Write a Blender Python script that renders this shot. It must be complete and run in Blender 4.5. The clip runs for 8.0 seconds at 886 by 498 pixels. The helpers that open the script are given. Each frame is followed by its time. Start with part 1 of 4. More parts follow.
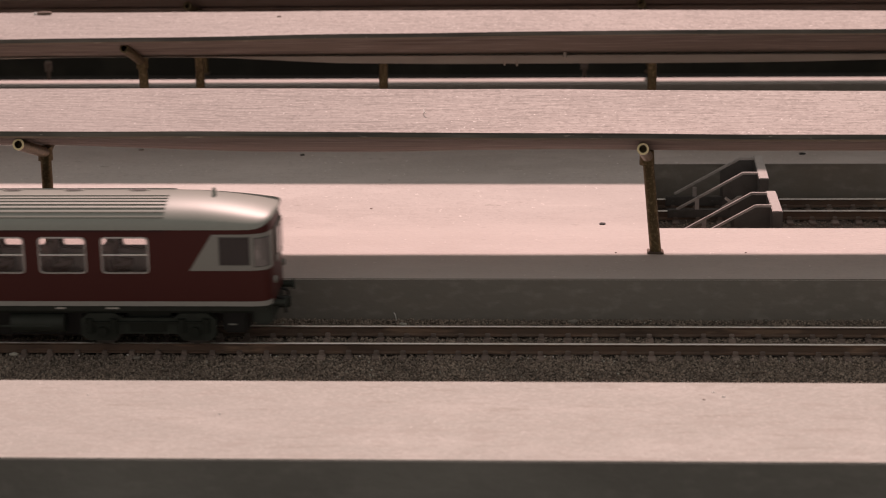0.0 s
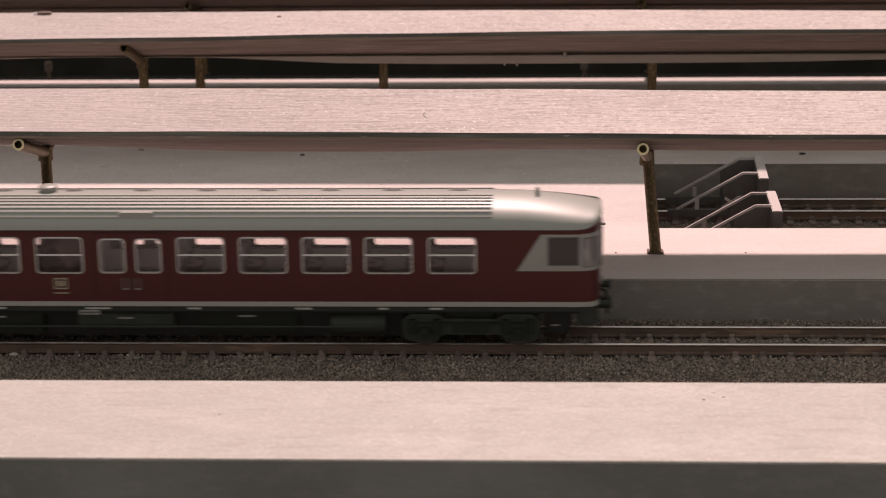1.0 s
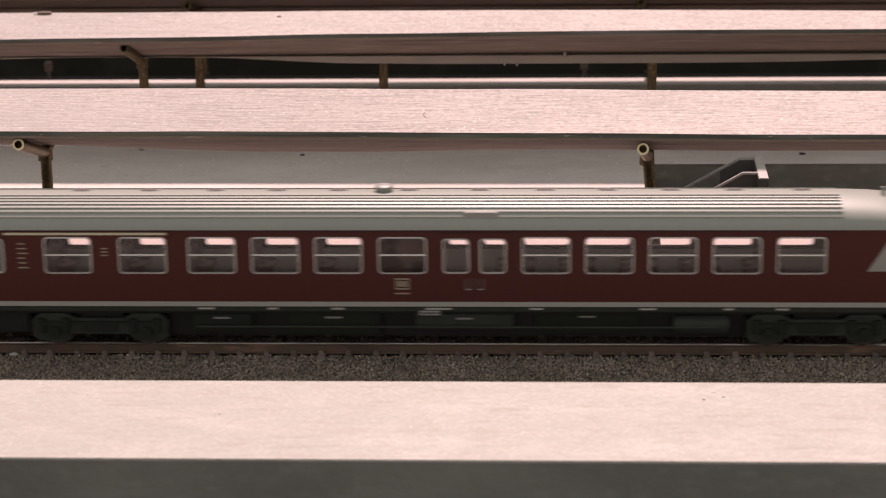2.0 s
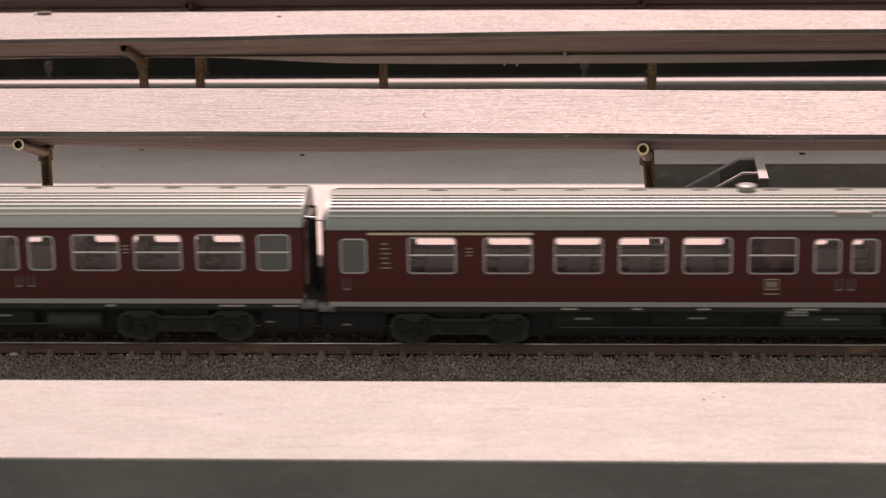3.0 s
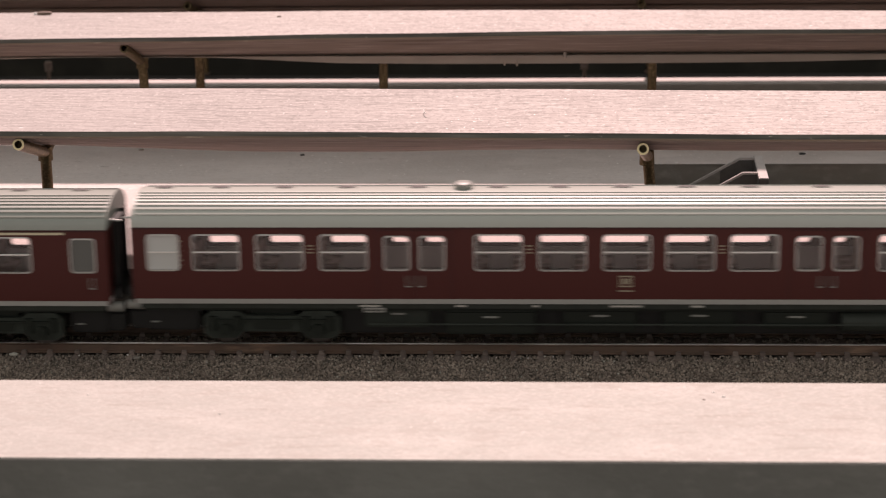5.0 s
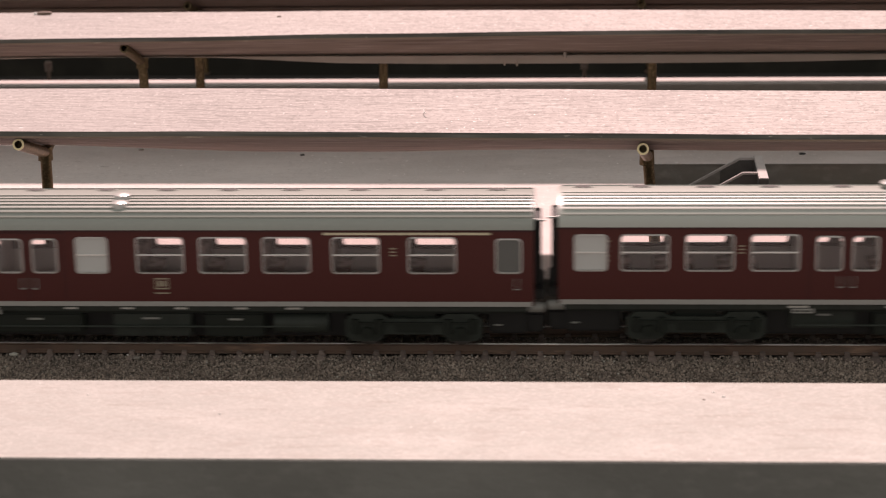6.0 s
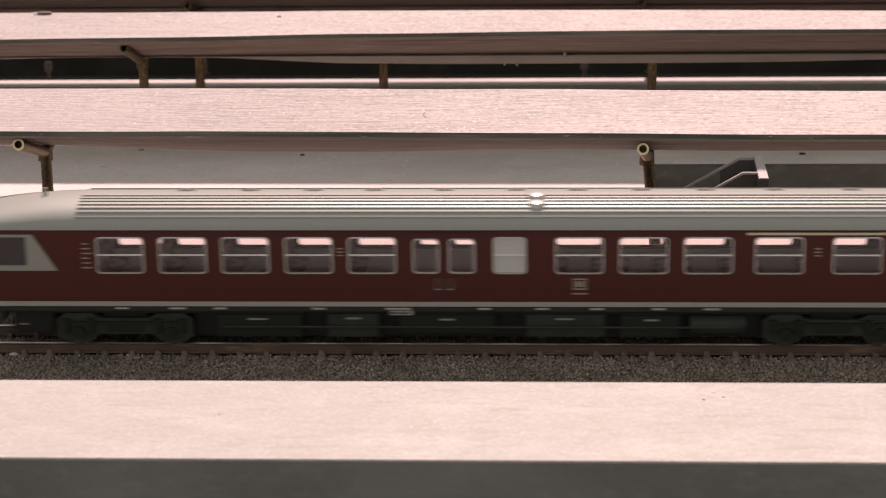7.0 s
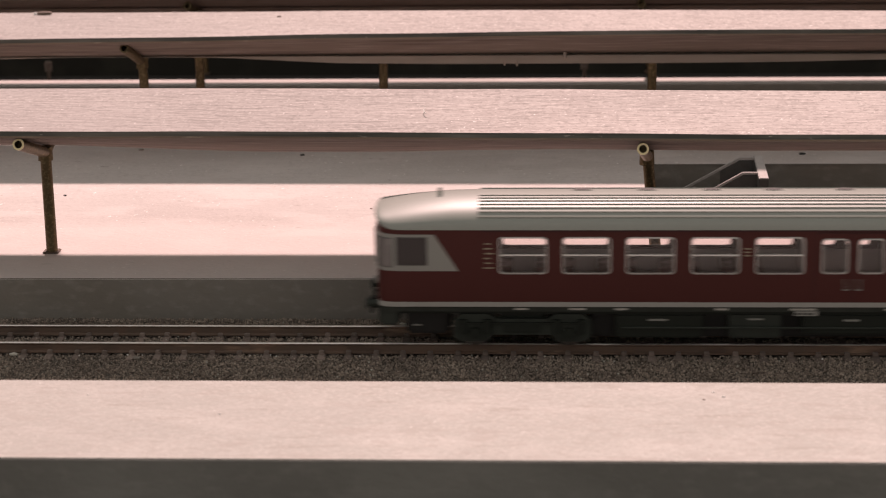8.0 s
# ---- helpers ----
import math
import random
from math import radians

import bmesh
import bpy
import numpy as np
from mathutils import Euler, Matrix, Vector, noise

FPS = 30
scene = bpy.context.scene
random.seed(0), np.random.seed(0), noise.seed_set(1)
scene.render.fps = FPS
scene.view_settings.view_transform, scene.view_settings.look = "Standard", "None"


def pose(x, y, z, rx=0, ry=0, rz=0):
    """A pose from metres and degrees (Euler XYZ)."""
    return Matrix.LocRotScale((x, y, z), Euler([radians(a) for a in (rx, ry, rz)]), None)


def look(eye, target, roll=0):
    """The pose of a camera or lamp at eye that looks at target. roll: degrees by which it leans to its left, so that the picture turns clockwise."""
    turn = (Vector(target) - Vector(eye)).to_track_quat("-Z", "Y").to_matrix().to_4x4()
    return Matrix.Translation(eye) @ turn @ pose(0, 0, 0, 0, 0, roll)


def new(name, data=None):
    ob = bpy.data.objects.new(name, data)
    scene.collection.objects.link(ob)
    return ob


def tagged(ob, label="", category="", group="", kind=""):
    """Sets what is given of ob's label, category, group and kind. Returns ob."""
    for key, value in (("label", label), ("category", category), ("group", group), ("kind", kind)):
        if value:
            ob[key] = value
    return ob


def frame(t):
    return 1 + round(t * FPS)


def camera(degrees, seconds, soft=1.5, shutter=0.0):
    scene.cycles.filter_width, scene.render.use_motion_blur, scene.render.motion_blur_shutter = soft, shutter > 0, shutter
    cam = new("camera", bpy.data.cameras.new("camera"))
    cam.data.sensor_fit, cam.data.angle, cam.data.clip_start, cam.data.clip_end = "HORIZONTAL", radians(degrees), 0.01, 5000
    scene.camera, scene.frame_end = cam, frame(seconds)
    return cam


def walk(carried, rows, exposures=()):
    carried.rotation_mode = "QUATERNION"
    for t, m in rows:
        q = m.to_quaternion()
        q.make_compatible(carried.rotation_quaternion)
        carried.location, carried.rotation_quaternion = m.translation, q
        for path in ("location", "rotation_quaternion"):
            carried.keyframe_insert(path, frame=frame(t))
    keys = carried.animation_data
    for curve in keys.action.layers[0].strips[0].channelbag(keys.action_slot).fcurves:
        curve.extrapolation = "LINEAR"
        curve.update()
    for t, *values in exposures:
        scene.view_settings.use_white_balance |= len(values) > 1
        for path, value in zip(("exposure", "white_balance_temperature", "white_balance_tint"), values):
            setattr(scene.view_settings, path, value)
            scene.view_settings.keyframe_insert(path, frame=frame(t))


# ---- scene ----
# one model railway station in H0 scale: x along the tracks, y away from the viewer, rail heads 9 mm above the board
RAIL = 0.009
SUN_TO = (0.02, -0.842, -1.0)

cam = camera(23.0, 8.0, soft=1.0, shutter=0.45)
EYE = (0.17375, -0.65892, 0.23380)
PITCH, YAW = radians(-16.564), radians(3.386)
AHEAD = Vector((-math.sin(YAW) * math.cos(PITCH), math.cos(YAW) * math.cos(PITCH), math.sin(PITCH)))
cam.data.dof.use_dof = True
cam.data.dof.focus_distance = 0.74
cam.data.dof.aperture_fstop = 27.0
VIEW = look(EYE, Vector(EYE) + AHEAD, -0.945)
walk(cam, [(0.0, VIEW), (8.0, VIEW)],
     exposures=[(0.0, -0.51, 6850, 13.2), (0.5, -0.36, 6740, 12.4), (1.0, -0.15, 6620, 11.2), (1.7, 0.07, 6500, 10.0), (3.5, 0.11, 6500, 10.0), (6.5, 0.11, 6500, 10.0), (7.5, 0.12, 6500, 10.0), (8.0, -0.15, 6700, 12.0)])

# ---- light ----
world = bpy.data.worlds.new("hall")
scene.world = world
world.use_nodes = True
background = world.node_tree.nodes["Background"]
background.inputs["Color"].default_value = (0.92, 0.885, 0.84, 1)
background.inputs["Strength"].default_value = 0.49

sun = new("sun", bpy.data.lights.new("sun", "SUN"))
sun.data.energy = 5.1
sun.data.angle = radians(3.0)
sun.data.color = (1.0, 0.725, 0.69)
sun.matrix_world = look((0, 0, 0), SUN_TO)


# ---- materials ----
def material(name, color, rough=0.7, metal=0.0, spots=(), bump=0.0, bump_scale=900.0, stretch=(1, 1, 1), spec=0.4, island=0.0, per_object=0.0, side_tone=None):
    """A surface with a base colour, noise layers (scale, amount, colour) laid over it, and fine relief."""
    m = bpy.data.materials.new(name)
    m.use_nodes = True
    nodes, links = m.node_tree.nodes, m.node_tree.links
    bsdf = nodes["Principled BSDF"]
    bsdf.inputs["Roughness"].default_value = rough
    bsdf.inputs["Metallic"].default_value = metal
    bsdf.inputs["Specular IOR Level"].default_value = spec
    coords = nodes.new("ShaderNodeTexCoord")
    mapping = nodes.new("ShaderNodeMapping")
    mapping.inputs["Scale"].default_value = stretch
    links.new(coords.outputs["Object"], mapping.inputs["Vector"])
    rgb = nodes.new("ShaderNodeRGB")
    rgb.outputs[0].default_value = (*color, 1)
    last = rgb.outputs[0]
    for scale, low, high, amount, tone, *own in spots:
        vector = mapping.outputs["Vector"]
        if own:
            streak = nodes.new("ShaderNodeMapping")
            streak.inputs["Scale"].default_value = (own[0], 1, 1)
            links.new(coords.outputs["Object"], streak.inputs["Vector"])
            vector = streak.outputs["Vector"]
        tex = nodes.new("ShaderNodeTexNoise")
        tex.inputs["Scale"].default_value = scale
        tex.inputs["Detail"].default_value = 5
        links.new(vector, tex.inputs["Vector"])
        ramp = nodes.new("ShaderNodeMapRange")
        ramp.inputs["From Min"].default_value, ramp.inputs["From Max"].default_value = low, high
        ramp.inputs["To Max"].default_value = amount
        links.new(tex.outputs["Fac"], ramp.inputs["Value"])
        mix = nodes.new("ShaderNodeMix")
        mix.data_type = "RGBA"
        links.new(ramp.outputs["Result"], mix.inputs["Factor"])
        links.new(last, mix.inputs["A"])
        mix.inputs["B"].default_value = (*tone, 1)
        last = mix.outputs["Result"]
    if side_tone:
        # a second tone mixed in towards low x or y, with an uneven edge
        axis, y1, soft_edge, amount, tone = side_tone
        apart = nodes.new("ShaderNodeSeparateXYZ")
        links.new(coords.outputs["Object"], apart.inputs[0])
        edge_noise = nodes.new("ShaderNodeTexNoise")
        edge_noise.inputs["Scale"].default_value = 40
        links.new(mapping.outputs["Vector"], edge_noise.inputs["Vector"])
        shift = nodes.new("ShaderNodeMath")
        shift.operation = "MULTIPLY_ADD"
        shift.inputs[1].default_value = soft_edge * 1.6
        links.new(edge_noise.outputs["Fac"], shift.inputs[0])
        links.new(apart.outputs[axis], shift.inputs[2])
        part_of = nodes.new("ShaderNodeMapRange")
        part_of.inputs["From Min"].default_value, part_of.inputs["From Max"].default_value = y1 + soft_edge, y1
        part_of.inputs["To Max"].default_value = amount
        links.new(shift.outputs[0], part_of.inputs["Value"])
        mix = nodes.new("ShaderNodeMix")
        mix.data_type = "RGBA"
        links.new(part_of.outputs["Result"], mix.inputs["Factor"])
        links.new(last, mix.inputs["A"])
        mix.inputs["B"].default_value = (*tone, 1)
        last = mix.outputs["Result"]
    if island or per_object:
        if island:
            rnd = nodes.new("ShaderNodeNewGeometry").outputs["Random Per Island"]
        else:
            rnd = nodes.new("ShaderNodeObjectInfo").outputs["Random"]
        span = nodes.new("ShaderNodeMapRange")
        span.inputs["To Min"].default_value = 1 - (island or per_object)
        span.inputs["To Max"].default_value = 1 + (island or per_object)
        links.new(rnd, span.inputs["Value"])
        hsv = nodes.new("ShaderNodeHueSaturation")
        links.new(span.outputs["Result"], hsv.inputs["Value"])
        links.new(last, hsv.inputs["Color"])
        last = hsv.outputs["Color"]
    links.new(last, bsdf.inputs["Base Color"])
    if bump:
        tex = nodes.new("ShaderNodeTexNoise")
        tex.inputs["Scale"].default_value = bump_scale
        tex.inputs["Detail"].default_value = 6
        links.new(mapping.outputs["Vector"], tex.inputs["Vector"])
        b = nodes.new("ShaderNodeBump")
        b.inputs["Strength"].default_value = bump
        b.inputs["Distance"].default_value = 0.0007 if bump > 0.85 else 0.0004
        links.new(tex.outputs["Fac"], b.inputs["Height"])
        links.new(b.outputs["Normal"], bsdf.inputs["Normal"])
    return m


def glass_material(name, tint, gloss):
    m = bpy.data.materials.new(name)
    m.use_nodes = True
    nodes, links = m.node_tree.nodes, m.node_tree.links
    nodes.remove(nodes["Principled BSDF"])
    clear, shine, mix = nodes.new("ShaderNodeBsdfTransparent"), nodes.new("ShaderNodeBsdfGlossy"), nodes.new("ShaderNodeMixShader")
    clear.inputs["Color"].default_value = (*tint, 1)
    shine.inputs["Roughness"].default_value = 0.06
    fresnel = nodes.new("ShaderNodeFresnel")
    fresnel.inputs["IOR"].default_value = gloss
    links.new(fresnel.outputs[0], mix.inputs[0])
    links.new(clear.outputs[0], mix.inputs[1])
    links.new(shine.outputs[0], mix.inputs[2])
    links.new(mix.outputs[0], nodes["Material Output"].inputs["Surface"])
    return m


GRAIN = (0.10, 1.0, 1.0)
# a lighter tone covers the strip at low y
M_PLATFORM = material("platform_paint", (0.67, 0.615, 0.588), 0.72, spots=[(650, 0.50, 0.66, 0.45, (0.50, 0.45, 0.425), 0.8), (13, 0.44, 0.60, 0.55, (0.49, 0.435, 0.405), 0.6), (55, 0.45, 0.72, 0.35, (0.67, 0.62, 0.59)), (420, 0.50, 0.72, 0.30, (0.50, 0.445, 0.42), 0.08), (1500, 0.46, 0.68, 0.45, (0.72, 0.67, 0.64)), (1100, 0.62, 0.72, 0.35, (0.42, 0.37, 0.345)), (430, 0.675, 0.71, 0.9, (0.95, 0.90, 0.87), 1.3), (300, 0.69, 0.72, 0.7, (0.36, 0.31, 0.28), 0.4), (60, 0.52, 0.62, 0.35, (0.78, 0.72, 0.69), 0.5), (24, 0.46, 0.62, 0.4, (0.56, 0.51, 0.485), 0.25)],
                      bump=0.7, bump_scale=800, stretch=(0.6, 1, 1), side_tone=("Y", 0.098, 0.014, 0.42, (0.86, 0.80, 0.765)))
# greyer towards low x: the light's fall-off to the left is in the colour
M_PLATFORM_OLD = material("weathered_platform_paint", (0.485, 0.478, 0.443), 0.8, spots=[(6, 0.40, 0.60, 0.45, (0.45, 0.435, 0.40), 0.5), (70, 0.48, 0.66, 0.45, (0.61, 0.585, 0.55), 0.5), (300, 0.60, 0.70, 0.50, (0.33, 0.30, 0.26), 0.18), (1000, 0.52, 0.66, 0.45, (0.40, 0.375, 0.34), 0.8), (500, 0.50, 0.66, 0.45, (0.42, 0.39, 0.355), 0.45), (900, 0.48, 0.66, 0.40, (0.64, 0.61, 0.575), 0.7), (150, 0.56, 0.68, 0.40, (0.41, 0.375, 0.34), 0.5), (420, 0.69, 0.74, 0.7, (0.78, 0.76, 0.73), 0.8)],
                          bump=0.7, bump_scale=800, stretch=(0.8, 1, 1), side_tone=("X", 0.12, 0.2, 0.34, (0.36, 0.352, 0.33)))
# the boards' dimmer left end is painted in: grey mixed towards low x
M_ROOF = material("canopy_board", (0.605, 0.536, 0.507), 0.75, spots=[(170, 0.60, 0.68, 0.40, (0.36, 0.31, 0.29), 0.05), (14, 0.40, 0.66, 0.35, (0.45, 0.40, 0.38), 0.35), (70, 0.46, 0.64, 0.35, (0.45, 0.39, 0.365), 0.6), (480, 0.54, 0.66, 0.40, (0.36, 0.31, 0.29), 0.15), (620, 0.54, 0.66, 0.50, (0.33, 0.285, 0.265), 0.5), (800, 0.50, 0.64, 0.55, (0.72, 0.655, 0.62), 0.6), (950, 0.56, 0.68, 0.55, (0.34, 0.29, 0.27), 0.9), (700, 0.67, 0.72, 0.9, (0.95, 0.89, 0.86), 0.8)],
                  bump=0.8, bump_scale=750, stretch=(0.11, 1, 1), side_tone=("X", 0.12, 0.2, 0.42, (0.36, 0.335, 0.325)))
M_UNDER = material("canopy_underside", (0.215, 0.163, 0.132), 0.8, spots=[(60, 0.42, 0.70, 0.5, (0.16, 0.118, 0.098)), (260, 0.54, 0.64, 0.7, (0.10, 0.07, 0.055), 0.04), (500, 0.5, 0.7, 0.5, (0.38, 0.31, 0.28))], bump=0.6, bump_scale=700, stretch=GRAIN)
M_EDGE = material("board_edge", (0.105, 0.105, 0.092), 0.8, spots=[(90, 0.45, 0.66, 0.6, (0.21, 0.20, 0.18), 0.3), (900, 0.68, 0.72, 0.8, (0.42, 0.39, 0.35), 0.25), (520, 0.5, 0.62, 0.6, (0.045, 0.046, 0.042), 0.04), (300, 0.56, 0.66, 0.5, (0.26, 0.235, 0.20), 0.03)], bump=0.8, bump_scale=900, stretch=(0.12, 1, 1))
M_WALL = material("platform_wall", (0.25, 0.232, 0.205), 0.82, spots=[(16, 0.44, 0.58, 0.65, (0.23, 0.213, 0.187), 0.8), (40, 0.56, 0.70, 0.5, (0.20, 0.175, 0.14), 0.5), (70, 0.52, 0.70, 0.40, (0.28, 0.25, 0.215), 0.7), (300, 0.52, 0.75, 0.4, (0.45, 0.42, 0.38)), (600, 0.55, 0.68, 0.5, (0.24, 0.22, 0.19), 0.7), (1400, 0.70, 0.76, 0.7, (0.3, 0.28, 0.25))], bump=0.5, bump_scale=500, stretch=(0.5, 1, 1))
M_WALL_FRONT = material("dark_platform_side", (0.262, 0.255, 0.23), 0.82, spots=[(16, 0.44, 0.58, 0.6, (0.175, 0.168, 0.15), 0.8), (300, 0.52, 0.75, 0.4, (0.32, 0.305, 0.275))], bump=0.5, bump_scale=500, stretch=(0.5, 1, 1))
M_BOARD = material("layout_board", (0.055, 0.05, 0.045), 0.9, spots=[(30, 0.4, 0.7, 0.6, (0.035, 0.032, 0.03))], bump=0.5)
M_BED = material("ballast_bed", (0.13, 0.112, 0.095), 0.95, spots=[(700, 0.45, 0.7, 0.7, (0.19, 0.165, 0.145))], bump=1.0, bump_scale=1200)
M_STONE = material("ballast_stone", (0.315, 0.262, 0.215), 0.9, spots=[(55, 0.44, 0.62, 0.55, (0.17, 0.138, 0.115)), (220, 0.48, 0.64, 0.5, (0.25, 0.195, 0.16)), (1500, 0.5, 0.7, 0.4, (0.42, 0.37, 0.32))], island=0.42)
M_FLAKE = material("white_flake", (0.85, 0.83, 0.80), 0.8)
M_PALE = material("pale_stone", (0.42, 0.41, 0.36), 0.85, island=0.3)
M_SLEEPER = material("sleeper_brown", (0.245, 0.195, 0.17), 0.8, spots=[(500, 0.45, 0.7, 0.5, (0.12, 0.095, 0.08))], bump=0.5, per_object=0.25)
M_RUST = material("rail_side", (0.135, 0.095, 0.072), 0.7, spots=[(120, 0.45, 0.7, 0.5, (0.19, 0.108, 0.075)), (300, 0.60, 0.68, 0.7, (0.30, 0.20, 0.14), 0.15), (200, 0.55, 0.66, 0.5, (0.06, 0.042, 0.034), 0.3)], bump=0.4)
M_RAIL = material("rail_head", (0.95, 0.91, 0.86), 0.42, 1.0, spots=[(300, 0.5, 0.7, 0.3, (0.45, 0.41, 0.37))])
M_BRASS = material("aged_brass", (0.135, 0.102, 0.054), 0.5, 0.75, spots=[(180, 0.42, 0.62, 0.75, (0.10, 0.072, 0.04)), (900, 0.5, 0.7, 0.5, (0.34, 0.27, 0.15))], bump=0.6, bump_scale=1500)
M_BRIGHT = material("cut_brass", (0.72, 0.60, 0.36), 0.35, 1.0)
M_BUFFER = material("buffer_stop_grey", (0.50, 0.465, 0.45), 0.7, spots=[(500, 0.45, 0.7, 0.4, (0.20, 0.18, 0.17))], bump=0.3)
M_BEAM = material("buffer_beam_paint", (0.56, 0.52, 0.50), 0.7, spots=[(600, 0.5, 0.7, 0.4, (0.42, 0.36, 0.34))], bump=0.3)
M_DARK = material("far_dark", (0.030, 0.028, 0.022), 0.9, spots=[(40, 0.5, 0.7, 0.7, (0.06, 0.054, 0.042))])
M_RED = material("wine_red_paint", (0.073, 0.0155, 0.0128), 0.45, spots=[(30, 0.4, 0.7, 0.25, (0.062, 0.013, 0.011)), (900, 0.55, 0.75, 0.15, (0.10, 0.025, 0.022))], spec=0.28)
M_DOORLINE = material("door_seam", (0.045, 0.010, 0.010), 0.6)
M_SILVER = material("silver_roof_paint", (0.315, 0.333, 0.30), 0.42, 0.0, spots=[(60, 0.45, 0.7, 0.25, (0.33, 0.335, 0.30)), (900, 0.5, 0.75, 0.15, (0.47, 0.47, 0.435))], spec=0.4)
M_SILVER_PALE = material("pale_silver_roof_paint", (0.44, 0.455, 0.415), 0.36, 0.0, spots=[(60, 0.45, 0.7, 0.25, (0.40, 0.41, 0.375)), (900, 0.5, 0.75, 0.15, (0.52, 0.52, 0.485))], spec=0.45)
M_RIB_PALE = material("pale_roof_rib", (0.52, 0.525, 0.485), 0.36, 0.0, spec=0.45)
M_RIB = material("roof_rib", (0.36, 0.365, 0.33), 0.4, 0.0, spec=0.4)
M_CAB = material("cab_grey_paint", (0.30, 0.30, 0.275), 0.45, spots=[(100, 0.5, 0.7, 0.2, (0.26, 0.26, 0.24))])
M_STRIPE = material("grey_stripe", (0.36, 0.355, 0.33), 0.5, spots=[(300, 0.5, 0.7, 0.2, (0.30, 0.29, 0.27))])
M_FRAME = material("window_frame_grey", (0.56, 0.545, 0.52), 0.28, 0.2)
M_BAR = material("window_bar_light", (0.80, 0.78, 0.75), 0.35, 0.2)
M_BATTEN = material("bare_batten", (0.40, 0.345, 0.295), 0.8, spots=[(300, 0.45, 0.7, 0.4, (0.28, 0.235, 0.20))], bump=0.5, stretch=(0.15, 1, 1))
M_PLY = material("bare_ply_layer", (0.24, 0.175, 0.13), 0.8, spots=[(200, 0.45, 0.68, 0.6, (0.15, 0.11, 0.085), 0.1), (700, 0.6, 0.7, 0.6, (0.42, 0.35, 0.28), 0.2)], bump=0.6, stretch=(0.15, 1, 1))
M_FROST = material("frosted_white", (0.55, 0.56, 0.54), 0.5)
M_BLIND = material("grey_blind", (0.125, 0.13, 0.122), 0.35)
M_GLASS = glass_material("coach_glass", (0.93, 0.90, 0.90), 1.62)
M_CABGLASS = glass_material("cab_glass", (0.55, 0.52, 0.52), 1.45)
M_CHASSIS = material("chassis_black", (0.019, 0.023, 0.018), 0.6, spots=[(300, 0.45, 0.7, 0.5, (0.020, 0.024, 0.019))], spec=0.25)
M_SKIRT = material("skirt_grey", (0.043, 0.050, 0.042), 0.55, spots=[(200, 0.45, 0.7, 0.4, (0.018, 0.022, 0.018))], spec=0.25)
M_STEEL = material("wheel_steel", (0.16, 0.155, 0.15), 0.4, 0.9)
M_LETTER = material("cream_lettering", (0.34, 0.30, 0.22), 0.6)
M_YELLOW = material("pale_yellow_stripe", (0.60, 0.54, 0.38), 0.5)
M_WHITE = material("white_lettering", (0.58, 0.57, 0.52), 0.6)
M_SEAT = material("seat_brown", (0.52, 0.35, 0.32), 0.75, spots=[(150, 0.46, 0.58, 0.8, (0.16, 0.085, 0.075))])
M_INSIDE = material("coach_inside", (0.72, 0.66, 0.64), 0.7)
M_RUBBER = material("black_rubber", (0.017, 0.017, 0.016), 0.6)
M_LAMP = material("lamp_lens", (0.12, 0.12, 0.11), 0.15)


# ---- building helpers, sizes in millimetres ----
def box(bm, x0, x1, y0, y1, z0, z1, bevel=0.0):
    """A box with its edges taken off by bevel."""
    made = bmesh.new()
    bmesh.ops.create_cube(made, size=1)
    for v in made.verts:
        v.co = ((x0 + x1) / 2 + v.co.x * (x1 - x0), (y0 + y1) / 2 + v.co.y * (y1 - y0), (z0 + z1) / 2 + v.co.z * (z1 - z0))
    if bevel:
        bmesh.ops.bevel(made, geom=made.edges[:], offset=bevel, segments=2, affect="EDGES", clamp_overlap=True)
    me = bpy.data.meshes.new("tmp")
    made.to_mesh(me)
    made.free()
    bm.from_mesh(me)
    bpy.data.meshes.remove(me)


def tube(bm, a, b, r0, r1=None, sides=14, hollow=0.0):
    """A round bar from a to b; hollow gives it a bore of that radius at the end b."""
    a, b = Vector(a), Vector(b)
    r1 = r0 if r1 is None else r1
    turn = (b - a).to_track_quat("Z", "Y").to_matrix()
    def ring(at, r):
        return [bm.verts.new(at + turn @ Vector((math.cos(2 * math.pi * i / sides) * r, math.sin(2 * math.pi * i / sides) * r, 0))) for i in range(sides)]
    rings = [ring(a, r0), ring(b, r1)]
    if hollow:
        rings += [ring(b, hollow), ring(b + (a - b).normalized() * 4, hollow)]
    for p, q in zip(rings, rings[1:]):
        for i in range(sides):
            bm.faces.new((p[i], p[(i + 1) % sides], q[(i + 1) % sides], q[i]))
    bm.faces.new(rings[0][::-1])
    bm.faces.new(rings[-1])


def extrude_profile(bm, points, x0, x1, axis="x"):
    """A closed outline of (y, z) points drawn along x, or of (x, z) points along y."""
    def at(t, p):
        return (t, p[0], p[1]) if axis == "x" else (p[0], t, p[1])
    a = [bm.verts.new(at(x0, p)) for p in points]
    b = [bm.verts.new(at(x1, p)) for p in points]
    n = len(points)
    for i in range(n):
        bm.faces.new((a[i], a[(i + 1) % n], b[(i + 1) % n], b[i]))
    bm.faces.new(a[::-1])
    bm.faces.new(b)


def mesh_of(bm, name, mat, smooth=False):
    bmesh.ops.recalc_face_normals(bm, faces=bm.faces[:])
    bmesh.ops.scale(bm, vec=(0.001, 0.001, 0.001), verts=bm.verts[:])
    me = bpy.data.meshes.new(name)
    bm.to_mesh(me)
    bm.free()
    for m in (mat if isinstance(mat, (list, tuple)) else [mat]):
        me.materials.append(m)
    if smooth:
        me.shade_smooth()
        me.set_sharp_from_angle(angle=radians(38))
    return me


